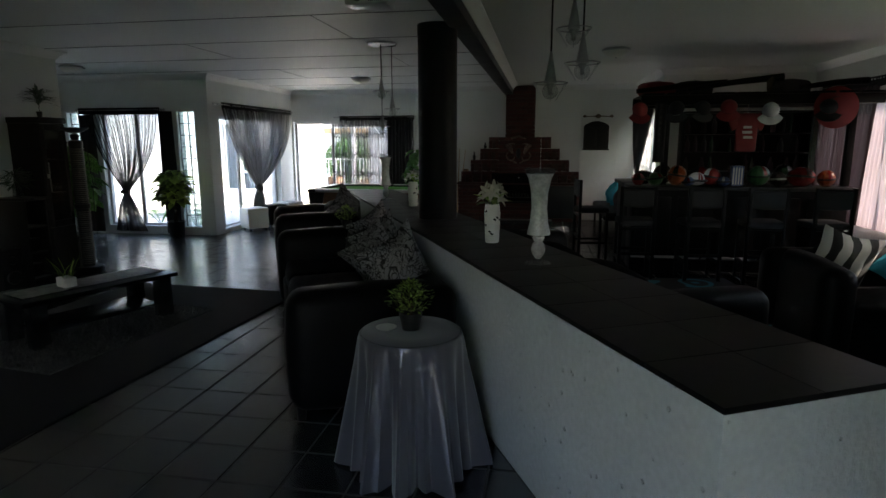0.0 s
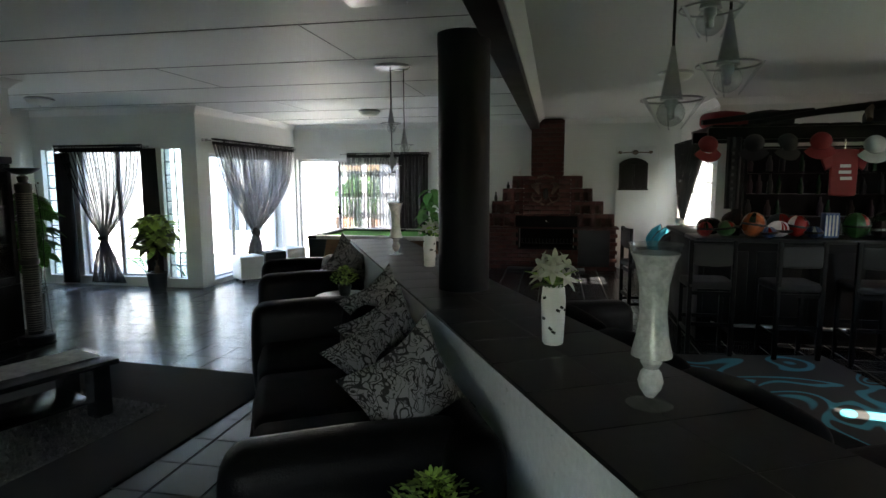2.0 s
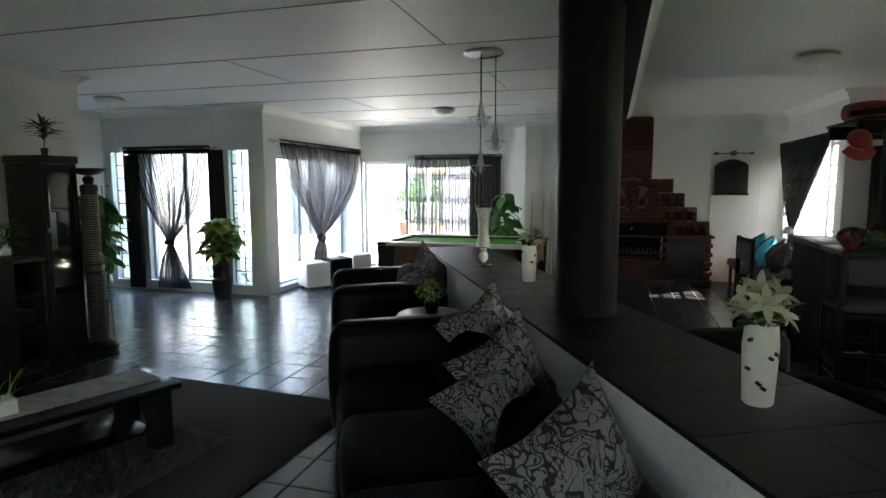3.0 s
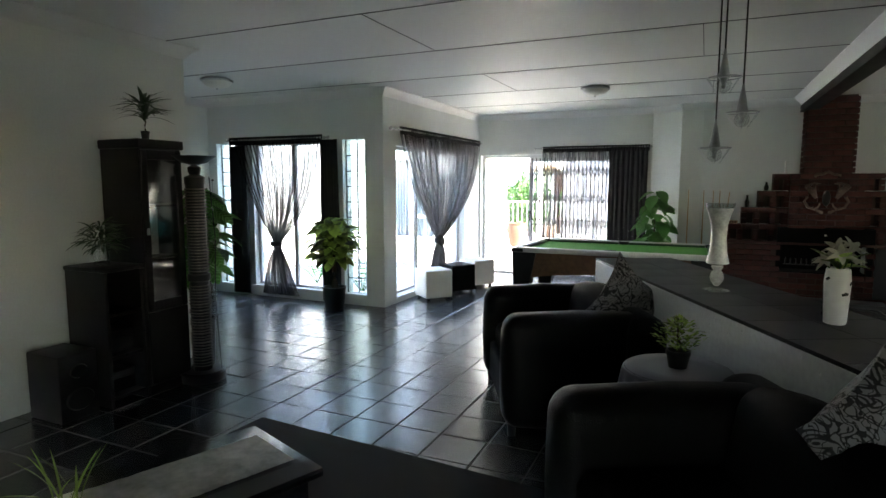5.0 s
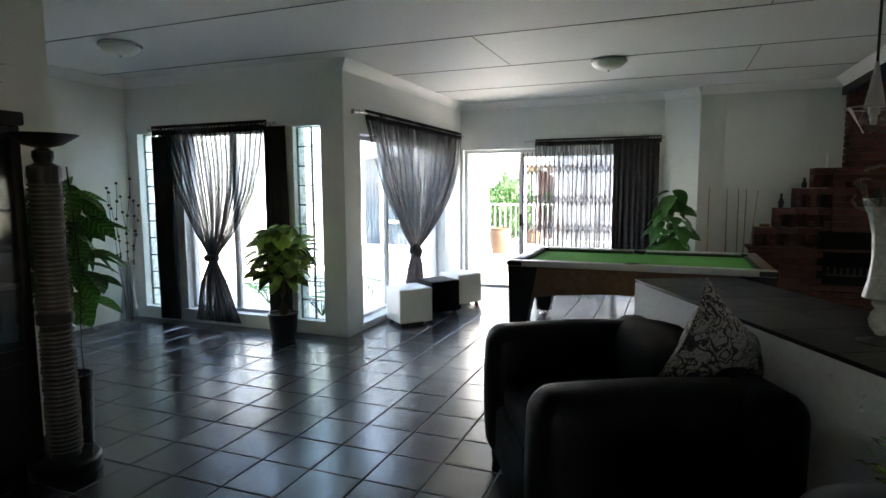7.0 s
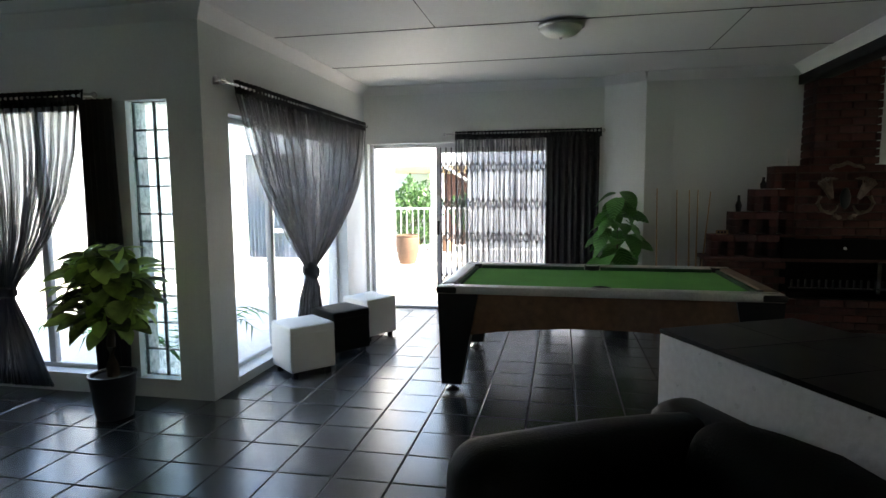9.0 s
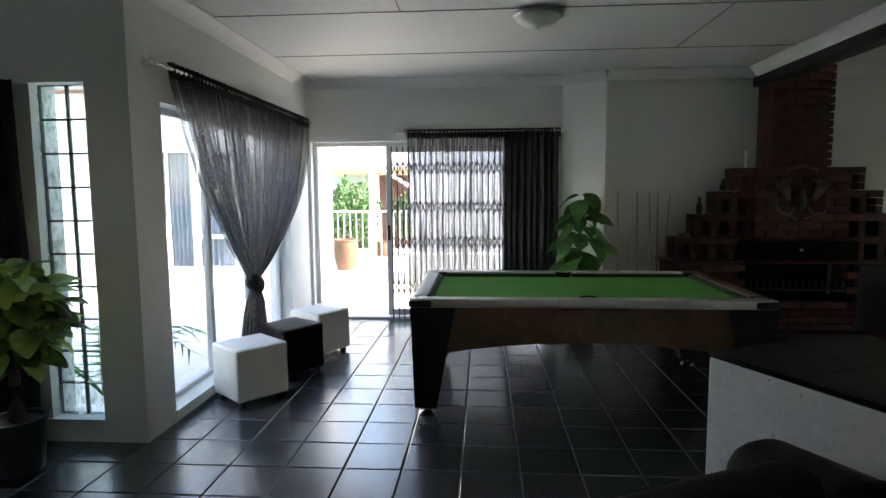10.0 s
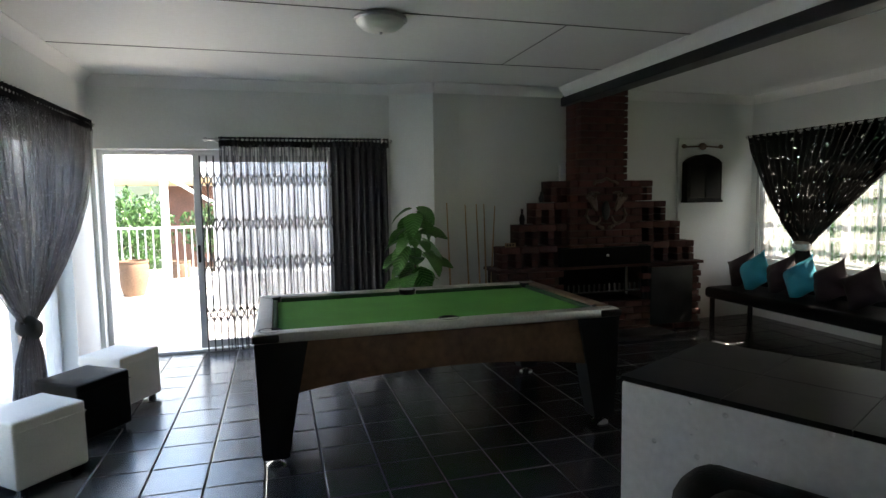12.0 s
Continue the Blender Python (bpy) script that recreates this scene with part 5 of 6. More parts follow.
pendants(-1.06, 7.12, ((0.0, -0.08, 0.61), (0.11, 0.0, 0.81), (-0.03, 0.04, 1.015)), "cluster of three star pendants in metal and glass")
pendants(0.98, 3.58, ((-0.09, -0.06, 0.89), (0.03, 0.0, 0.595), (0.08, -0.05, 0.785)), "cluster of three star pendants over the low wall")
pj = thing("projector", pose(-0.36, 4.28, H + 0.025), "white ceiling-mounted projector with a black lens", "projector")
part("case", boxes((-0.15, 0.15, -0.12, 0.12, -0.26, -0.15), bevel=0.012), M_WHITEP, pj)
part("mount", boxes((-0.03, 0.03, -0.03, 0.03, -0.15, 0.0), (-0.08, 0.08, -0.08, 0.08, -0.012, 0.001), bevel=0.003), M_BLACK, pj)
bm = bmesh.new()
cyl(bm, 0.035, 0.035, 0, 0.03, n=24, m=pose(-0.06, -0.12, -0.205, 90, 0, 0))
part("lens", bm, M_BLACK, pj)
part("vent", boxes(*[(0.02 + 0.014 * k, 0.028 + 0.014 * k, -0.124, -0.119, -0.24, -0.17) for k in range(8)]), M_BLACK, pj)

# ---- wall pieces by the fireplace ----
structure("door_2", boxes((1.62, 2.36, YC - 0.03, YC, 0.0, 2.26), bevel=0.006), M_WALL, "white painted flush door panel", "door")
dc = thing("dartboard_cabinet", pose(1.92, YC - 0.035, 1.5), "dark wooden wall cabinet with an arched top", "wall cabinet")
bm = bmesh.new()
fp = [(-0.25, 0), (0.25, 0), (0.25, 0.46)] + [(0.25 - 0.05 * k, 0.46 + 0.10 * math.sin(math.pi * (0.05 + 0.09 * k))) for k in range(1, 10)] + [(-0.25, 0.46)]
a = [bm.verts.new((x, 0, z)) for x, z in fp]
b = [bm.verts.new((x, -0.1, z)) for x, z in fp]
bm.faces.new(a), bm.faces.new(b[::-1])
for i in range(len(fp)):
    bm.faces.new((a[i], a[(i + 1) % len(fp)], b[(i + 1) % len(fp)], b[i]))
part("body", bm, M_DWOOD, dc)
for s in (-1, 1):
    part("door_panel", boxes((min(s * 0.012, s * 0.22), max(s * 0.012, s * 0.22), -0.112, -0.1, 0.03, 0.44), bevel=0.004), M_DWOOD, dc)
part("base_moulding", boxes((-0.265, 0.265, -0.115, 0.0, -0.03, 0.0), bevel=0.006), M_DWOOD, dc)
hk = thing("hook_rail", pose(1.95, YC - 0.04, 2.15), "ornate metal hook rail on the wall", "hook rail")
bm = bmesh.new()
tube(bm, [(-0.28, 0, 0), (-0.1, -0.01, 0.01), (0.1, -0.01, 0.01), (0.28, 0, 0)], 0.01, 8)
part("bar", bm, M_BRASS, hk)
for x in (-0.27, 0.0, 0.27):
    bm = bmesh.new()
    bmesh.ops.create_icosphere(bm, subdivisions=2, radius=0.045 if x == 0 else 0.028, matrix=Matrix.Translation((x, -0.01, 0.01)) @ Matrix.Diagonal((1.3, 0.4, 1, 1)))
    part("rosette", bm, M_BRASS, hk)

# ---- bench under the lounge window ----
bench = thing("bench_sofa", pose(1.90, 10.32, 0), "long low black leather bench under the window", "bench")
bm = bmesh.new()
soft_box(bm, 0.70, 2.3, 0.14, 0.05, pose(0.35, 1.15, 0.37), 0.02)
part("seat", bm, M_LEATHER, bench)
bm = bmesh.new()
soft_box(bm, 0.12, 2.3, 0.30, 0.05, pose(0.66, 1.15, 0.55), 0.02)
part("backrest", bm, M_LEATHER, bench)
for x in (0.05, 0.62):
    for y in (0.08, 2.2):
        part("leg", boxes((x - 0.02, x + 0.02, y - 0.02, y + 0.02, 0, 0.31)), M_DWOOD, bench)
for k, (y, mat, tilt, lb) in enumerate(((12.42, M_NAVY, 30, "dark maroon cushion on the bench"), (12.18, M_TURQ, 38, "turquoise cushion on the bench"), (11.85, M_NAVY, 30, "dark maroon cushion on the bench"), (11.55, M_TURQ, 36, "turquoise cushion on the bench"), (11.25, M_NAVY, 30, "dark maroon cushion on the bench"), (10.85, M_NAVY, 32, "dark maroon cushion on the bench"))):
    cushion(pose(2.30 - 0.05 * (k % 2), y, 0.64, 0, 18, 0) @ pose(0, 0, 0, 0, 0, 90) @ pose(0, 0, 0, 0, tilt, 0), mat, lb, 0.42, "bench cushions")

# ---- right-hand lounge ----
settee("sofa", at_counter(0.76, 4.25, 0, 180), 2.75, 3, "black leather sofa with its back to the low wall", "sofa", "black leather suite")
settee("sofa", pose(4.75, 5.45, 0, 0, 0, 90), 1.95, 2, "black leather two-seater sofa with zebra cushions", "sofa", "black leather suite")
cushion(pose(3.18, 5.02, 0.72, 14, 0, 0) @ pose(0, 0, 0, 0, 14, 0), M_ZEBRA, "zebra-striped cushion on the sofa", 0.5, "zebra cushions")
cushion(pose(3.62, 5.0, 0.70, 14, 0, 8) @ pose(0, 0, 0, 0, 40, 0), M_TURQ, "turquoise cushion on the two-seater sofa", 0.42)
solo("area_rug", boxes((-1.15, 1.15, -1.4, 1.4, 0.002, 0.02), bevel=0.006), M_RUG, "black rug with turquoise swirls", "rug", m=pose(2.1, 5.85, 0, 0, 0, 8))


# ---- bar ----
def bar_chair(m):
    t = thing("bar_chair", m, "dark wooden bar chair with a grey padded seat", "bar chair", "chairs at the bar")
    for x in (-0.19, 0.19):
        part("leg", boxes((x - 0.018, x + 0.018, 0.17, 0.206, 0, 0.66), bevel=0.004), M_BARW, t)
        part("back_post", boxes((x - 0.02, x + 0.02, -0.21, -0.17, 0, 1.12), bevel=0.006), M_BARW, t)
        part("side_rail", boxes((x - 0.012, x + 0.012, -0.17, 0.17, 0.22, 0.25)), M_BARW, t)
    for z in (0.30, 0.60):
        part("stretcher", boxes((-0.17, 0.17, -0.2, -0.18, z, z + 0.035)), M_BARW, t)
        part("stretcher", boxes((-0.17, 0.17, 0.18, 0.2, z, z + 0.035)), M_BARW, t)
    bm = bmesh.new()
    soft_box(bm, 0.43, 0.42, 0.07, 0.025, pose(0, 0, 0.69), 0.015, 3)
    part("seat", bm, M_GREYC, t)
    bm = bmesh.new()
    soft_box(bm, 0.35, 0.045, 0.2, 0.018, pose(0, -0.19, 0.98), 0.01, 3)
    part("backrest", bm, M_GREYC, t)
    part("top_rail", boxes((-0.17, 0.17, -0.205, -0.175, 1.085, 1.11), bevel=0.005), M_BARW, t)
    return t


ch = bar_chair(pose(1.98, 7.42, 0, 0, 0, 0))
for x, y, a in ((2.72, 7.40, 4), (3.40, 7.40, -3), (4.08, 7.42, 2), (1.55, 8.62, -82)):
    copy_thing(ch, pose(x, y, 0, 0, 0, a))
bar = thing("bar_counter", pose(1.95, 7.78, 0), "dark wooden home bar counter with panelled front", "bar counter")
part("body", boxes((0.05, 2.55, 0.06, 0.5, 0.0, 1.04), (0.05, 0.5, 0.5, 1.6, 0.0, 1.04), bevel=0.006), M_BARW, bar)
part("top", boxes((0, 2.62, 0.0, 0.56, 1.04, 1.085), (0.0, 0.55, 0.56, 1.65, 1.04, 1.085), bevel=0.01), M_BLACK, bar)
for k in range(5):
    part("front_panel", boxes((0.1 + k * 0.5, 0.52 + k * 0.5, 0.04, 0.06, 0.15, 0.95), bevel=0.008), M_BARW, bar)
bm = bmesh.new()
tube(bm, [(0.05, -0.06, 0.2), (2.55, -0.06, 0.2)], 0.018, 10)
part("foot_rail", bm, M_STEEL, bar)
for x in (0.2, 1.3, 2.4):
    part("rail_bracket", boxes((x - 0.012, x + 0.012, -0.07, 0.07, 0.19, 0.21)), M_STEEL, bar)
can = thing("bar_canopy", pose(2.05, 7.85, 0), "dark timber canopy over the bar, hung with keepsakes", "canopy")
for x in (0.35, 2.5):
    part("post", boxes((x - 0.04, x + 0.04, 0.2, 0.28, 1.087, 2.1), bevel=0.006), M_BARW, can)
part("beam", boxes((0.0, 2.75, 0.05, 0.13, 2.08, 2.2), bevel=0.008), M_BARW, can)
part("beam", boxes((0.0, 2.75, 0.75, 0.83, 2.08, 2.2), bevel=0.008), M_BARW, can)
for k in range(10):
    part("board", boxes((0.02 + 0.275 * k, 0.26 + 0.275 * k, 0.0, 0.95, 2.2, 2.225), bevel=0.004), M_BARW, can)
sh = thing("back_shelf", pose(3.02, 9.98, 0), "dark wooden back shelf full of bottles", "shelf unit")
part("side", boxes((0, 0.03, 0, 0.3, 0, 2.1), bevel=0.003), M_BARW, sh)
part("side", boxes((1.85, 1.88, 0, 0.3, 0, 2.1), bevel=0.003), M_BARW, sh)
part("back_panel", boxes((0.03, 1.85, 0.28, 0.3, 0, 2.1)), M_BARW, sh)
for z in (0.4, 0.85, 1.15, 1.45, 1.75, 2.08):
    part("shelf", boxes((0.03, 1.85, 0.0, 0.28, z, z + 0.025)), M_BARW, sh)
BM_ = []
for prof in ([(0.035, 0), (0.036, 0.15), (0.014, 0.2), (0.013, 0.26)], [(0.04, 0), (0.042, 0.11), (0.02, 0.17), (0.015, 0.22)]):
    for mt in (M_DARKG, M_NAVY, M_BLACK, M_GREYC):
        bm = bmesh.new()
        lathe(bm, prof, 14)
        BM_.append(mesh_of("bottle", bm, mt))
for z in (0.875, 1.175, 1.475, 1.775):
    for k in range(14):
        if rnd.random() < 0.6:
            o = new("bottle", rnd.choice(BM_))
            o.matrix_world = pose(3.12 + k * 0.125 + rnd.uniform(-0.02, 0.02), 10.1, z)
            tagged(o, "glass spirit bottle standing on the back shelf", "bottle", "bottles on the back shelf")
# souvenir balls and helmets on the bar
for x, y, r, sc, mt, lb in ((2.08, 8.0, 0.075, (1, 1, 1), M_RED, "small red ball on the bar top"), (2.30, 8.05, 0.09, (1.4, 1, 0.9), M_GREENP, "dark green rugby ball on the bar top"), (2.55, 8.0, 0.115, (1, 1, 1.1), M_ORANGE, "orange and red souvenir helmet on the bar top"),
                        (2.80, 8.02, 0.09, (1.4, 1, 0.9), M_WHITEP, "pale rugby ball on the bar top"), (2.98, 8.05, 0.11, (1, 1, 1), M_REDP, "red souvenir helmet on the bar top"), (3.52, 8.02, 0.12, (1, 1, 1.05), M_GREENP, "green and white souvenir helmet on the bar top"),
                        (2.18, 8.22, 0.10, (1.3, 1, 0.9), M_DARKG, "dark green ball behind others on the bar top"), (2.42, 8.24, 0.12, (1, 1, 1.05), M_NAVY, "dark maroon souvenir helmet on the bar top"), (2.68, 7.92, 0.06, (1.4, 1, 0.9), M_BLUEP, "small blue ball on the bar top"), (2.9, 8.26, 0.12, (1.2, 1, 0.95), M_DRAPE, "black souvenir helmet on the bar top"), (3.1, 7.93, 0.065, (1.3, 1, 0.9), M_BLUEP, "small blue and red ball on the bar top"), (3.62, 8.25, 0.12, (1, 1, 1), M_WHITEP, "pale souvenir helmet on the bar top"), (3.88, 8.22, 0.12, (1, 1, 1.1), M_DARKG, "dark souvenir helmet on the bar top"),
                        (3.75, 8.0, 0.09, (1, 1, 1), M_NAVY, "dark souvenir ball on the bar top"), (4.02, 8.02, 0.13, (1.25, 1, 0.9), M_REDP, "large red ball on the bar top"), (4.3, 8.0, 0.1, (1, 1, 1), M_ORANGE, "orange souvenir ball on the bar top")):
    bm = bmesh.new()
    ball(bm, r, (0, 0, 0), sc, 24, 16)
    for v in bm.verts:
        v.co += v.co.normalized() * 0.004 * math.sin(9 * math.atan2(v.co.y, v.co.x))
    t = thing("souvenir_ball", pose(x, y, 1.087 + r * sc[2] - 0.003, rnd.uniform(-10, 10), 0, rnd.uniform(0, 180)), lb, "ball", "balls on the bar")
    part("shell", bm, mt, t)
    bm = bmesh.new()
    lathe(bm, [(r * sc[0] * 0.99, -0.012), (r * sc[0] * 1.03, -0.008), (r * sc[0] * 1.03, 0.008), (r * sc[0] * 0.99, 0.012)], 24)
    part("seam_band", bm, M_BLACK if mt is not M_NAVY else M_WHITEP, t)
    # coloured gores laid over the shell
    for g in range(3):
        bm = bmesh.new()
        a0, wd = g * 2.09 + rnd.uniform(-0.2, 0.2), rnd.uniform(0.4, 0.75)
        q = [[bm.verts.new((r * 1.025 * sc[0] * math.cos(a0 + wd * i / 5) * math.cos(e), r * 1.025 * sc[1] * math.sin(a0 + wd * i / 5) * math.cos(e), r * 1.025 * sc[2] * math.sin(e))) for i in range(6)] for e in [0.13 + 0.13 * j for j in range(10)]]
        for u_, w_ in zip(q, q[1:]):
            for i in range(5):
                bm.faces.new((u_[i], u_[i + 1], w_[i + 1], w_[i]))
        part("panel", bm, rnd.choice([M_NAVY, M_WHITEP, M_DARKG, M_BLACK, M_REDP]), t)
gb = thing("gift_bag", pose(3.26, 7.98, 1.086), "blue and white striped bag on the bar top", "bag")
part("bag", boxes((-0.07, 0.07, -0.05, 0.05, 0, 0.25), bevel=0.008), M_BLUEP, gb)
part("stripes", boxes(*[(-0.06 + 0.032 * k, -0.044 + 0.032 * k, -0.054, -0.0505, 0.02, 0.23) for k in range(4)]), M_WHITEP, gb)


def cap(m, mat, label):
    t = thing("cap", m, label, "cap", "hanging caps")
    bm = bmesh.new()
    bmesh.ops.create_uvsphere(bm, u_segments=20, v_segments=12, radius=0.095)
    bmesh.ops.delete(bm, geom=[v for v in bm.verts if v.co.z < -0.02], context="VERTS")
    part("crown", bm, mat, t)
    bm = bmesh.new()
    n = 10
    rows = [[bm.verts.new((r * math.cos(math.pi * (0.15 + 0.7 * k / n)), -r * math.sin(math.pi * (0.15 + 0.7 * k / n)) * (1.0 if r < 0.1 else 1.15), -0.01 - (0.0 if r < 0.1 else 0.03) + dz)) for k in range(n + 1)] for r, dz in ((0.09, 0), (0.155, 0), (0.155, -0.006), (0.09, -0.006))]
    for a, b in zip(rows, rows[1:]):
        for i in range(n):
            bm.faces.new((a[i], a[i + 1], b[i + 1], b[i]))
    part("peak", bm, mat, t)


for x, z, mt, lb in ((2.02, 2.02, M_RED, "red cap hanging from the bar canopy"), (3.05, 2.04, M_RED, "red cap hanging from the bar canopy"), (3.52, 2.0, M_WHITEP, "white cap hanging from the bar canopy"), (2.45, 2.03, M_DRAPE, "black cap hanging from the bar canopy"), (2.75, 2.03, M_GREYC, "grey cap hanging from the bar canopy"), (4.15, 2.03, M_DRAPE, "black cap hanging from the bar canopy")):
    cap(pose(x, 7.80, z, 55, 0, rnd.uniform(-20, 20)), mt, lb)
jr = thing("jersey", pose(3.28, 7.83, 1.49) @ Matrix.Diagonal((0.78, 1, 1.0, 1)), "red sports shirt with white marks hanging from the canopy", "shirt")
bm = bmesh.new()
soft_box(bm, 0.30, 0.035, 0.44, 0.015, pose(0, 0, 0.25), 0.012, 3)
part("body", bm, M_RED, jr)
for s in (-1, 1):
    bm = bmesh.new()
    soft_box(bm, 0.14, 0.03, 0.18, 0.013, pose(s * 0.19, 0, 0.38, 0, s * 25, 0), 0.008, 3)
    part("sleeve", bm, M_RED, jr)
part("print", boxes((-0.06, 0.06, -0.036, -0.033, 0.30, 0.33), (-0.07, 0.07, -0.036, -0.033, 0.24, 0.27), (-0.05, 0.08, -0.036, -0.033, 0.18, 0.21)), M_WHITEP, jr)
part("hanger", boxes((-0.005, 0.005, -0.005, 0.005, 0.46, 0.57)), M_STEEL, jr)
rd = thing("sun_hat", pose(4.26, 7.88, 2.03, 90, 0, 0) @ pose(0, 0, 0, 0, 0, -90), "large round red hat hanging from the bar canopy", "hat")
bm = bmesh.new()
lathe(bm, [(0.24, 0.0), (0.245, 0.012), (0.13, 0.03), (0.12, 0.11), (0.05, 0.13), (0.01, 0.13)], 32)
part("hat", bm, M_RED, rd)
part("cord", boxes((-0.27, -0.2, -0.003, 0.003, 0.0, 0.006)), M_BLACK, rd)
for x0, x1, z0, z1, mt in ((2.0, 3.1, 2.24, 2.36, M_BARW), (2.6, 3.75, 2.25, 2.42, M_BARW), (3.55, 3.62, 2.24, 2.42, M_STEM), (3.9, 4.7, 2.26, 2.36, M_BARW)):
    bm = bmesh.new()
    tube(bm, [(x0, 8.0, z0 + 0.02), ((x0 + x1) / 2, 8.1, (z0 + z1) / 2 + 0.025), (x1, 8.15, z1)], 0.028, 10, 0.045)
    solo("cricket_bat" if mt is M_BARW else "wooden_club", bm, mt, "dark wooden bat lying on the bar canopy", "bat", "bats on the canopy")
for x, mt in ((2.3, M_RED), (2.75, M_DRAPE), (3.9, M_DRAPE)):
    bm = bmesh.new()
    soft_box(bm, 0.42, 0.3, 0.16, 0.06, pose(0, 0, 0.08, 0, 0, 20), 0.03)
    solo("folded_flag", bm, mt, "folded cloth banner lying on the bar canopy", "banner", m=pose(x, 8.35, 2.226))
scarf = thing("scarf", pose(2.28, 7.84, 1.38), "dark supporters scarf hanging from the canopy", "scarf")
part("cloth", cloth([(0.72, -0.07, 0.07), (0.0, -0.07, 0.07)], 2, 0.01, 20, 14, 40), M_DRAPE, scarf)
for k in range(8):
    part("letter_bar", boxes((-0.03, 0.03, -0.022, -0.018, 0.08 + 0.07 * k, 0.12 + 0.07 * k)), M_GREYC, scarf)

# ---- outside things ----
wing = thing("house_wing", pose(-13.0, 14.5, -0.03), "white rendered house wing across the courtyard", "house")
for b_ in ((0, 5.45, 0, 0.25, 0, 3.0), (6.6, 7.4, 0, 0.25, 0, 3.0), (5.45, 6.6, 0, 0.25, 2.2, 3.0), (5.45, 6.6, 0, 0.25, 0, 0.40), (7.15, 7.4, 0.25, 2.4, 0, 3.0)):
    part("wall", boxes(b_), M_OUTW, wing, smooth=False)
part("roof", boxes((-0.3, 7.55, -0.3, 2.6, 3.0, 3.15), bevel=0.02), M_ROOF, wing)
ww = part("window", boxes((5.45, 5.51, 0.03, 0.1, 0.40, 2.2), (6.54, 6.6, 0.03, 0.1, 0.40, 2.2), (5.51, 6.54, 0.03, 0.1, 0.40, 0.46), (5.51, 6.54, 0.03, 0.1, 2.14, 2.2), (5.92, 5.98, 0.03, 0.1, 0.46, 2.14), (5.98, 6.54, 0.03, 0.1, 1.55, 1.62), (5.98, 6.54, 0.03, 0.1, 0.88, 0.94), bevel=0.004), M_ALU, wing)
part("pane", boxes((5.5, 6.56, 0.06, 0.066, 0.45, 2.15)), M_GLASS, ww, smooth=False).visible_shadow = False
part("curtain", cloth([(2.15, 5.5, 5.92), (0.45, 5.5, 5.92)], 6, 0.03, 50, 8, 51), M_BLUECUR, ww).location = (0, 0.2, 0)
part("blind", cloth([(2.15, 5.95, 6.56), (0.45, 5.95, 6.56)], 6, 0.03, 50, 8, 52), M_BLUECUR, ww).location = (0, 0.24, 0)
part("sill", boxes((5.4, 6.65, -0.05, 0.04, 0.35, 0.40), bevel=0.005), M_OUTW, wing)
rl = thing("patio_railing", pose(-7.6, 18.2, -0.03), "white painted steel patio railing", "railing")
part("top_rail", boxes((0, 8.0, -0.025, 0.025, 1.13, 1.17), bevel=0.004), M_ALU, rl)
part("bottom_rail", boxes((0, 8.0, -0.02, 0.02, 0.18, 0.21)), M_ALU, rl)
for k in range(62):
    part("baluster", boxes((0.06 + 0.13 * k, 0.08 + 0.13 * k, -0.01, 0.01, 0.21, 1.13)), M_ALU, rl, smooth=False)
part("post", boxes((2.44, 2.56, -0.06, 0.06, 0, 2.5), bevel=0.008), M_ALU, rl, "white patio post")
part("kerb", boxes((0, 8.0, -0.12, 0.12, 0.0, 0.16), bevel=0.01), M_OUTW, rl)
for x, y, k in ((-5.58, 17.75, 1.0), (-4.98, 18.7, 0.8)):
    bm = bmesh.new()
    lathe(bm, [(r * k, z * k) for r, z in ((0.16, 0), (0.17, 0.01), (0.24, 0.3), (0.25, 0.5), (0.235, 0.56), (0.25, 0.58), (0.25, 0.61), (0.22, 0.61), (0.2, 0.4))], 32)
    solo("terracotta_pot", bm, M_TERRA, "large terracotta pot on the patio", "pot", "patio pots", m=pose(x, y, -0.03))
pg = thing("garden_building", pose(-9.5, 22.5, -0.25), "white gabled outbuilding with a brown lean-to", "house")
bm = bmesh.new()
fpg = [(0, 0), (14, 0), (14, 4.2), (6.6, 4.2), (3.2, 5.6), (0, 5.6)]
a = [bm.verts.new((x, 4.0, z)) for x, z in fpg]
b = [bm.verts.new((x, 4.3, z)) for x, z in fpg]
bm.faces.new(a), bm.faces.new(b[::-1])
for i in range(6):
    bm.faces.new((a[i], a[(i + 1) % 6], b[(i + 1) % 6], b[i]))
part("wall", bm, M_OUTW, pg, smooth=False)
part("eave_beam", boxes((1.4, 6.4, 0.0, 0.25, 2.25, 2.45), bevel=0.01), M_WARM, pg)
part("roof", boxes((1.4, 6.4, 0.0, 4.0, 2.45, 2.6)), M_OUTW, pg)
part("side_wall", boxes((3.5, 5.2, 0.6, 0.8, 0, 2.25)), M_ROOF, pg)
part("post", boxes((3.6, 3.74, 0.05, 0.19, 0, 2.25), bevel=0.006), M_OUTW, pg)
bm = bmesh.new()
tube(bm, [(2.2, -0.1, 3.43), (4.9, -0.1, 1.75)], 0.05, 6)
part("gable_board", bm, M_OUTW, pg, "sloping white barge board")
structure("backdrop_wall", boxes((-3.3, 6.5, 20.0, 20.25, -0.25, 2.9), (-16.2, -16.0, 4, 24, -0.25, 3.2), (-16, -8.0, 24, 24.2, -0.25, 3.2)), M_OUTW, "white rendered garden boundary wall", "wall")


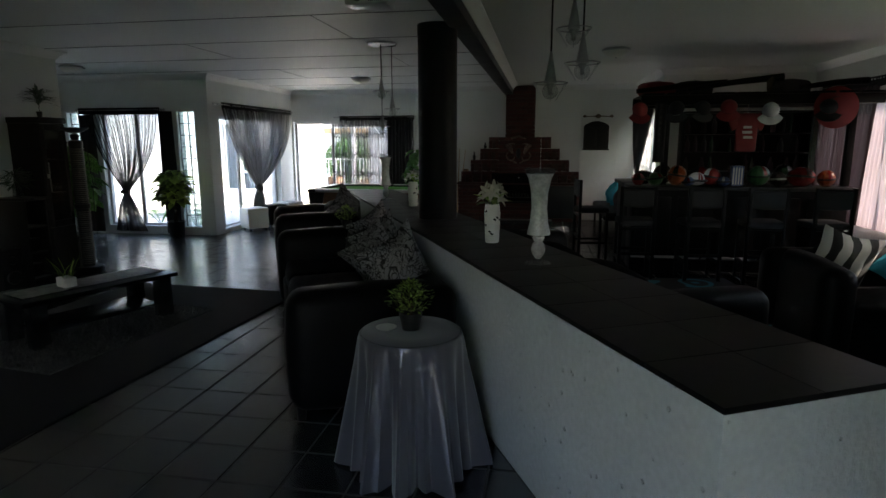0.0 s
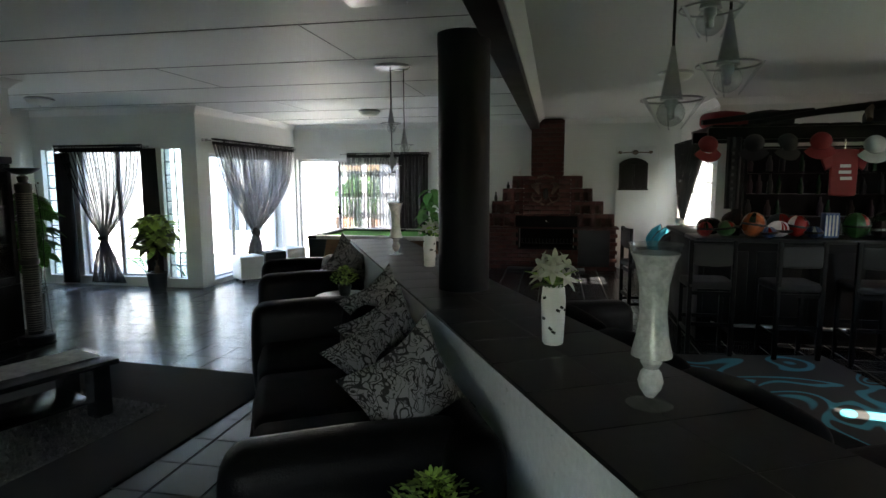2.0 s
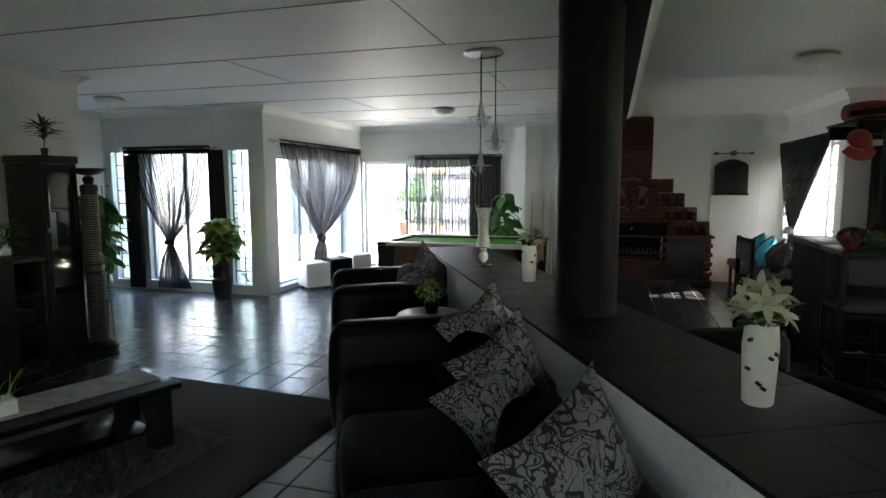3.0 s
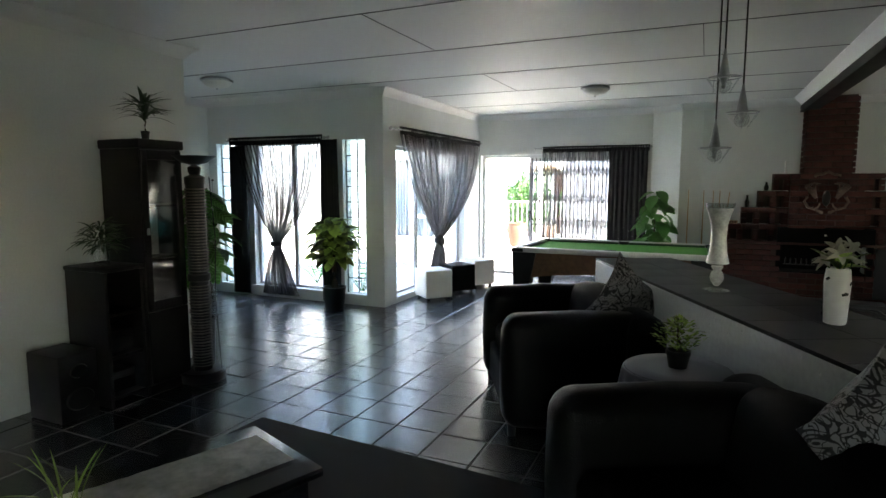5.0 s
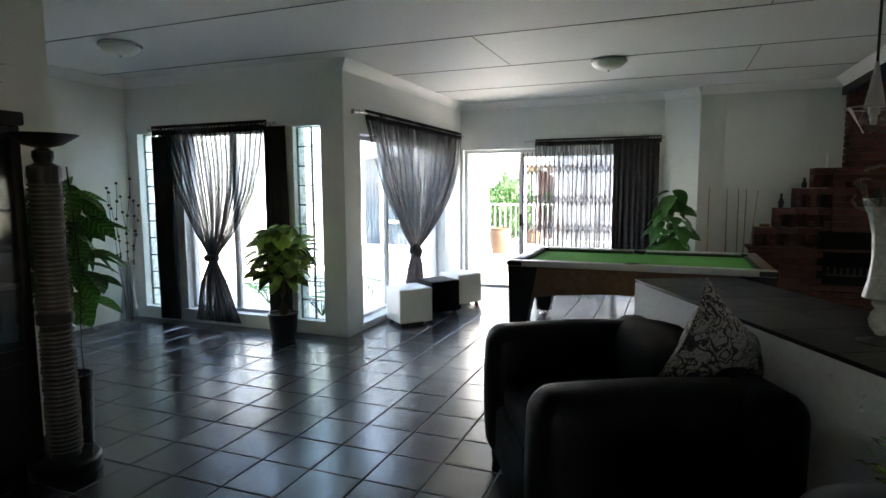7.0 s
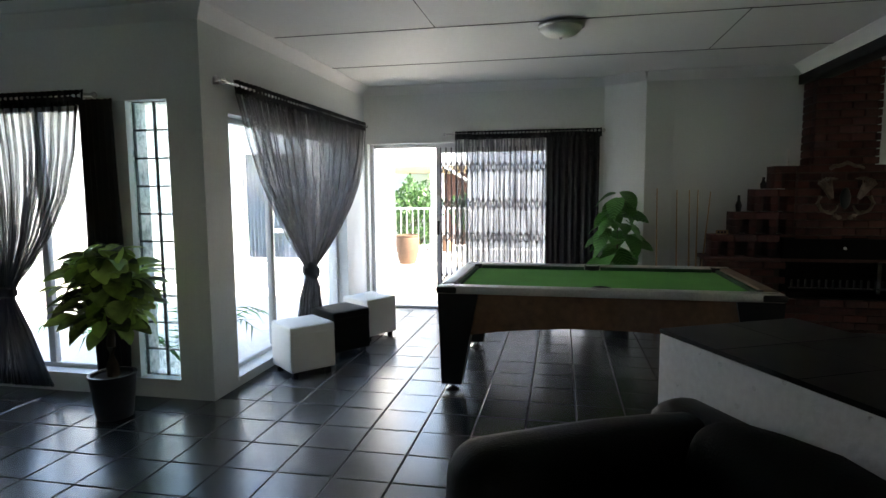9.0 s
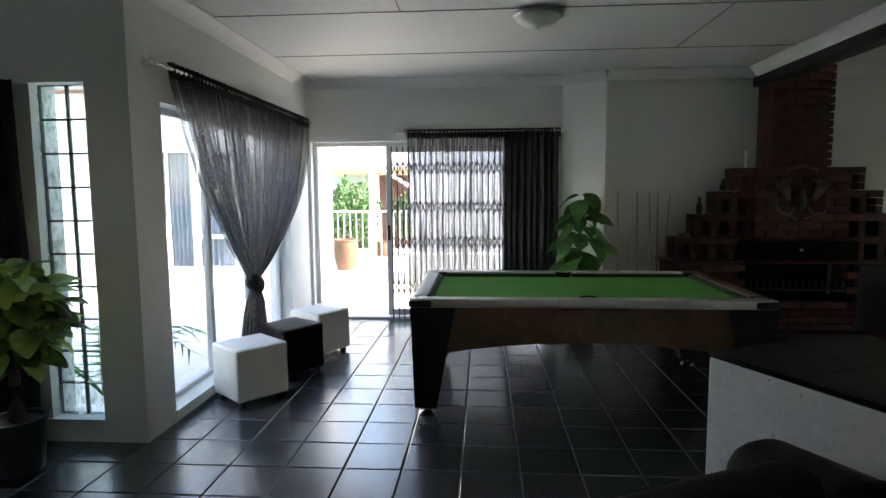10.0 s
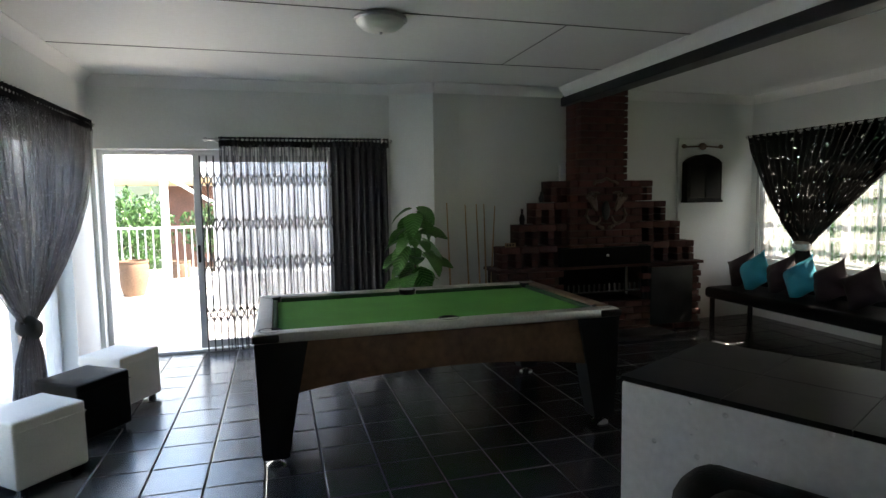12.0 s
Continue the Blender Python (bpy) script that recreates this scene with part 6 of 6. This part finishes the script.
def shrub(m, count, rx, rz, z0, label, sd, mesh, name="tree", trunk=0.06):
    rr = random.Random(sd)
    t = thing(name, m, label, name)
    bm = bmesh.new()
    tube(bm, [(0, 0, 0), (0.03, 0.02, z0 * 0.6), (-0.02, 0.03, z0 + rz)], trunk, 8, trunk * 0.3)
    for k in range(7):
        a = k * 0.9
        tube(bm, [(0, 0, z0 * 0.6 + 0.1 * k), (rx * 0.35 * math.cos(a), rx * 0.35 * math.sin(a), z0 + 0.2 + 0.1 * k), (rx * 0.7 * math.cos(a), rx * 0.7 * math.sin(a), z0 + rz * 0.6)], trunk * 0.4, 6, 0.008)
    part("trunk", bm, M_STEM, t)
    bm = bmesh.new()
    for k in range(count):
        u = Vector((rr.gauss(0, 1), rr.gauss(0, 1), rr.gauss(0, 1))).normalized() * rr.random() ** 0.4
        p = Vector((u.x * rx, u.y * rx, z0 + rz * (1 + u.z))) * (1 + 0.15 * noise.noise(u * 2))
        q = Euler((rr.uniform(0, 6), rr.uniform(0, 6), rr.uniform(0, 6))).to_matrix()
        s = rr.uniform(0.07, 0.14)
        vs = [bm.verts.new(p + q @ Vector(c) * s) for c in ((-0.5, 0, 0), (0, -0.25, 0.05), (0.6, 0, 0), (0, 0.25, 0.05))]
        bm.faces.new(vs)
    part("crown", bm, mesh, t)
    return t


shrub(pose(4.6, 12.7, -0.25), 4600, 1.15, 1.3, 0.2, "dense sunlit shrub outside the lounge window", 65, M_LEAFO)
shrub(pose(-6.1, 20.4, -0.25), 3200, 0.8, 0.85, 0.35, "leafy green shrub behind the railing", 61, M_LEAFO)
shrub(pose(-4.6, 20.9, -0.25), 1300, 0.7, 0.6, 0.6, "leafy green shrub behind the railing", 62, M_LEAFO)
shrub(pose(5.6, 11.9, -0.25), 3800, 1.3, 1.2, 0.5, "sunlit garden shrub outside the lounge window", 63, M_LEAFO)
shrub(pose(5.9, 14.2, -0.25), 3000, 1.3, 1.3, 0.5, "sunlit garden shrub outside the lounge window", 64, M_LEAFO)
structure("patio_wall", boxes((-4.1, 3.0, 16.5, 16.7, -0.03, 2.7), (-4.1, 3.0, 16.1, 16.5, -0.03, 0.45)), M_GREYW, "grey rendered patio wall with a low ledge", "wall")
structure("patio_coping", boxes((-4.15, 3.0, 16.35, 16.85, 2.7, 2.95), bevel=0.02), M_ROOF, "brown tiled coping on the patio wall", "coping")
structure("backdrop_wall", boxes((9.5, 9.7, 5, 20, -0.25, 2.6)), M_OUTW, "white rendered garden wall", "wall")


def palm(m, sd, n=9, ln=1.0):
    """A low palm: arching fronds with leaflets to both sides."""
    rr = random.Random(sd)
    t = thing("palm", m, "low feathery palm in the courtyard bed", "palm")
    for k in range(n):
        a = k * 2.4 + rr.uniform(-0.3, 0.3)
        bm = bmesh.new()
        pts = [Vector((ln * 0.75 * f * math.cos(a), ln * 0.75 * f * math.sin(a), ln * (1.15 * f - 0.75 * f * f) * rr.uniform(0.95, 1.05))) for f in [j / 14 for j in range(15)]]
        tube(bm, pts, 0.008, 5, 0.002)
        side = Vector((-math.sin(a), math.cos(a), 0))
        for j in range(3, 15):
            for s in (-1, 1):
                d = (pts[j] - pts[j - 1]).normalized()
                tip = pts[j] + side * s * 0.20 * (1 - 0.4 * j / 14) + d * 0.09 - Vector((0, 0, 0.05))
                w = d * 0.012
                bm.faces.new([bm.verts.new(pts[j] - w), bm.verts.new(pts[j] + w), bm.verts.new(tip)])
        part("frond", bm, M_LEAF, t)
    return t


palm(pose(-5.75, 10.45, -0.03), 71)
palm(pose(-6.9, 10.9, -0.03), 72, 8, 0.8)

# ---- brick fireplace ----
FX, FY = 0.37, YC - 0.42      # middle and front of the hearth
fire = thing("fireplace", pose(FX, FY, 0), "stepped red brick fireplace with pigeonholes and a black firebox", "fireplace")
HALF = 1.28
for b_ in ((-HALF + 0.03, -0.56, 0.02, 0.4, 0, 0.76), (0.56, HALF - 0.03, 0.02, 0.4, 0, 0.76), (-0.56, 0.56, 0.02, 0.4, 0, 0.36), (-0.42, 0.42, 0.06, 0.4, 1.0, 1.74), (-0.27, 0.27, 0.06, 0.4, 1.74, H - 0.02)):
    part("core", boxes(b_), M_MORTAR, fire, smooth=False)
part("hearth_slab", boxes((-0.7, 0.7, -0.35, 0.02, 0, 0.05), bevel=0.008), M_STONE, fire)
part("granite_inset", boxes((0.58, HALF - 0.14, -0.04, 0.02, 0.08, 0.745), bevel=0.004), M_STONE, fire, "speckled granite panel")
part("mantel", boxes((-HALF - 0.02, HALF + 0.02, -0.03, 0.41, 0.765, 0.80), bevel=0.008), M_BRICK, fire)
BR = {}


def brick(x, y, z, sx, sy, sz):
    key = (round(sx, 3), round(sy, 3), round(sz, 3))
    if key not in BR:
        BR[key] = mesh_of("brick", boxes((-sx / 2, sx / 2, -sy / 2, sy / 2, -sz / 2, sz / 2), bevel=0.005), M_BRICK)
    o = new("brick", BR[key])
    o.parent = fire
    rr_ = random.Random(int(x * 977) + int(z * 7919))
    o.location = (x, y + rr_.uniform(-0.004, 0.004), z)
    o.rotation_euler = (0, 0, rr_.uniform(-0.012, 0.012))


def course(x0, x1, z, depth, y, shift, hole=None):
    """One row of bricks from x0 to x1; bricks that fall in the hole are left out."""
    x = x0
    first = 0.11 if shift else 0.22
    while x < x1 - 0.03:
        w = min(first, x1 - x)
        first = 0.22
        if not (hole and x + w / 2 > hole[0] and x + w / 2 < hole[1]):
            brick(x + w / 2, y + depth / 2, z, w - 0.01, depth, 0.066)
        x += w


for k in range(10):
    z = 0.038 + 0.076 * k
    course(-HALF, HALF, z, 0.11, -0.02, k % 2, (-0.56, 0.56) if z > 0.38 else None)
# firebox
for b_ in ((-0.56, -0.50, 0.0, 0.04, 0.37, 0.92), (0.50, 0.56, 0.0, 0.04, 0.37, 0.92), (-0.56, 0.56, 0.0, 0.04, 0.92, 1.01)):
    part("firebox_frame", boxes(b_, bevel=0.004), M_SOOT, fire)
part("firebox_back", boxes((-0.5, 0.5, 0.36, 0.39, 0.37, 0.92)), M_SOOT, fire)
part("firebox_floor", boxes((-0.5, 0.5, 0.04, 0.36, 0.37, 0.39)), M_SOOT, fire)
fb = part("firebox_canopy", boxes((-0.56, 0.56, -0.05, 0.0, 0.80, 1.0), bevel=0.004), M_SOOT, fire, "black steel firebox with a canopy")
part("knob", boxes((-0.012, 0.012, -0.075, -0.05, 0.9, 0.925), bevel=0.005), M_STEEL, fb)
for k in range(15):
    part("grate_bar", boxes((-0.45 + 0.064 * k, -0.435 + 0.064 * k, 0.0, 0.02, 0.50, 0.58), bevel=0.003), M_POT, fb)
part("grate_rail", boxes((-0.47, 0.47, 0.0, 0.015, 0.485, 0.50)), M_POT, fb)
# stepped pigeonholes on both sides of the breast
for row, hw in enumerate((1.22, 1.02, 0.82, 0.64)):
    z0 = 0.80 + 0.236 * row
    inner = 0.44
    for s in (-1, 1):
        xs, xe = (inner, hw) if s > 0 else (-hw, -inner)
        n = max(1, round((xe - xs) / 0.2))
        st = (xe - xs) / n
        for i in range(n + 1):
            x = min(max(xs + st * i, xs + 0.035), xe - 0.035)
            for q in range(2):
                brick(x, 0.16, z0 + 0.04 + 0.079 * q, 0.07, 0.22, 0.073)
        x = xs
        while x < xe - 0.02:
            w = min(0.22, xe - x)
            brick(x + w / 2, 0.16, z0 + 0.196, w - 0.008, 0.24, 0.07)
            x += w
        part("pigeonhole_back", boxes((xs, xe, 0.26, 0.29, z0, z0 + 0.23)), M_MORTAR, fire, smooth=False)
    for q in range(3):
        course(-inner, inner, z0 + 0.038 + 0.079 * q, 0.11, 0.0, (row * 3 + q) % 2)
for k in range(13):
    z = 1.744 + 0.038 + 0.0775 * k
    course(-0.30, 0.30, z, 0.11, 0.03, k % 2)
    for s in (-1, 1):
        brick(s * 0.25, 0.25, z, 0.1, 0.22, 0.066)
# metal crest over the firebox
cr = thing("wall_crest", pose(FX - 0.02, FY - 0.03, 1.43) , "antique metal eagle crest mounted on the brick breast", "wall ornament")
for s in (-1, 1):
    # spread wing: curled plumes that fan out from the shoulder
    for k in range(6):
        a = 0.75 + 0.2 * k
        bm = bmesh.new()
        tube(bm, [(s * 0.12, -0.01, -0.02), (s * (0.15 + 0.06 * math.cos(a)), -0.035, 0.03 + 0.06 * math.sin(a)), (s * (0.16 + 0.13 * math.cos(a)), -0.04, 0.03 + 0.14 * math.sin(a)), (s * (0.15 + 0.17 * math.cos(a + 0.25)), -0.02, 0.02 + 0.17 * math.sin(a + 0.25))], 0.021, 8, 0.007)
        part("plume", bm, M_BRASS, cr)
    bm = bmesh.new()
    tube(bm, [(s * 0.22, -0.01, 0.0), (s * 0.25, -0.02, -0.07), (s * 0.21, -0.03, -0.14), (s * 0.14, -0.03, -0.17), (s * 0.09, -0.03, -0.14), (s * 0.07, -0.02, -0.09)], 0.02, 8, 0.01)
    part("scroll", bm, M_BRASS, cr)
    bm = bmesh.new()
    for q in range(4):
        ball(bm, 0.022 - 0.003 * q, (s * (0.05 + 0.035 * q), -0.025, -0.21 + 0.02 * q), (1.2, 0.6, 1), 10, 8)
    part("leaf_spray", bm, M_BRASS, cr)
bm = bmesh.new()
ball(bm, 0.07, (0, -0.015, -0.02), (0.7, 0.4, 1.5), 16, 12)
part("body", bm, M_STONE, cr)
bm = bmesh.new()
tube(bm, [(-0.15 + 0.0375 * k, -0.015, 0.27 + 0.05 * math.sin(k * 0.4) + 0.012 * math.sin(k * 1.9)) for k in range(9)], 0.02, 8, 0.014)
part("ribbon", bm, M_BRASS, cr)
# ornaments on the steps
bm = bmesh.new()
lathe(bm, [(0.02, 0), (0.02, 0.005), (0.012, 0.02), (0.012, 0.16), (0.004, 0.17)], 14)
solo("candle", bm, M_CERAM, "thin pale candle on a brick step", "candle", m=pose(FX - 0.5, FY + 0.12, 1.744))
for dx, z, hh in ((-0.95, 1.272, 0.17), (-0.72, 1.508, 0.12)):
    bm = bmesh.new()
    lathe(bm, [(0.025, 0), (0.032, hh * 0.4), (0.014, hh * 0.7), (0.014, hh)], 16)
    solo("small_bottle", bm, M_BLACK, "small dark bottle on a brick step", "bottle", "bottles on the fireplace", m=pose(FX + dx, FY + 0.12, z))
plq = thing("sign", pose(FX - 1.12, FY + 0.04, 1.036), "small yellow plate with dark figures on a brick step", "sign")
part("plate", boxes((-0.06, 0.06, 0, 0.012, 0, 0.045), bevel=0.003), M_WARM, plq)
for k in range(3):
    part("figure_bar", boxes((-0.045 + 0.032 * k, -0.025 + 0.032 * k, -0.003, -0.0005, 0.01, 0.035)), M_BLACK, plq)

# ---- floor tiles, last ----
TP = 0.325
NEAR = mesh_of("tile", boxes((-0.159, 0.159, -0.159, 0.159, -0.010, 0.0), bevel=0.005), M_TILE, False)
floor_ob = bpy.data.objects["floor"]
rest_v, rest_f = [], []
rt = random.Random(9)
for i in range(-16, 29):
    for j in range(-40, 12):
        x, y = -3.265 + TP * (i + 0.5) - 0.0, 9.965 + TP * (j + 0.5)
        if x < -7.95 or x > 5.1 or y < -2.2 or y > 13.08 or (x < -4.95 and y > 9.75) or (x > 2.9 and y > 10.45):
            continue
        if -4.85 < x < -1.3 and 6.0 < y < 13.0 and len(floor_ob.children) < 300:
            o = new("tile", NEAR)
            o.parent = floor_ob
            o.location = (x, y, rt.uniform(-0.0012, 0.0))
            o.rotation_euler = (rt.uniform(-0.005, 0.005), rt.uniform(-0.005, 0.005), rt.choice((0, 1, 2, 3)) * math.pi / 2)
        else:
            z = rt.uniform(-0.0012, 0.0)
            n0 = len(rest_v)
            h0, h1 = 0.159, 0.154
            tx, ty = rt.uniform(-0.005, 0.005), rt.uniform(-0.005, 0.005)
            for hh, zz in ((h0, -0.005), (h1, 0.0)):
                for cx, cy in ((-1, -1), (1, -1), (1, 1), (-1, 1)):
                    rest_v.append((x + cx * hh, y + cy * hh, z + zz + cx * hh * tx + cy * hh * ty))
            rest_f += [(n0 + 4, n0 + 5, n0 + 6, n0 + 7)] + [(n0 + q, n0 + (q + 1) % 4, n0 + 4 + (q + 1) % 4, n0 + 4 + q) for q in range(4)]
me = bpy.data.meshes.new("floor_tiles")
me.from_pydata(rest_v, [], rest_f)
me.materials.append(M_TILE)
ft = new("floor_tiles", me)
ft.parent = floor_ob
tagged(ft, kind="stuff")
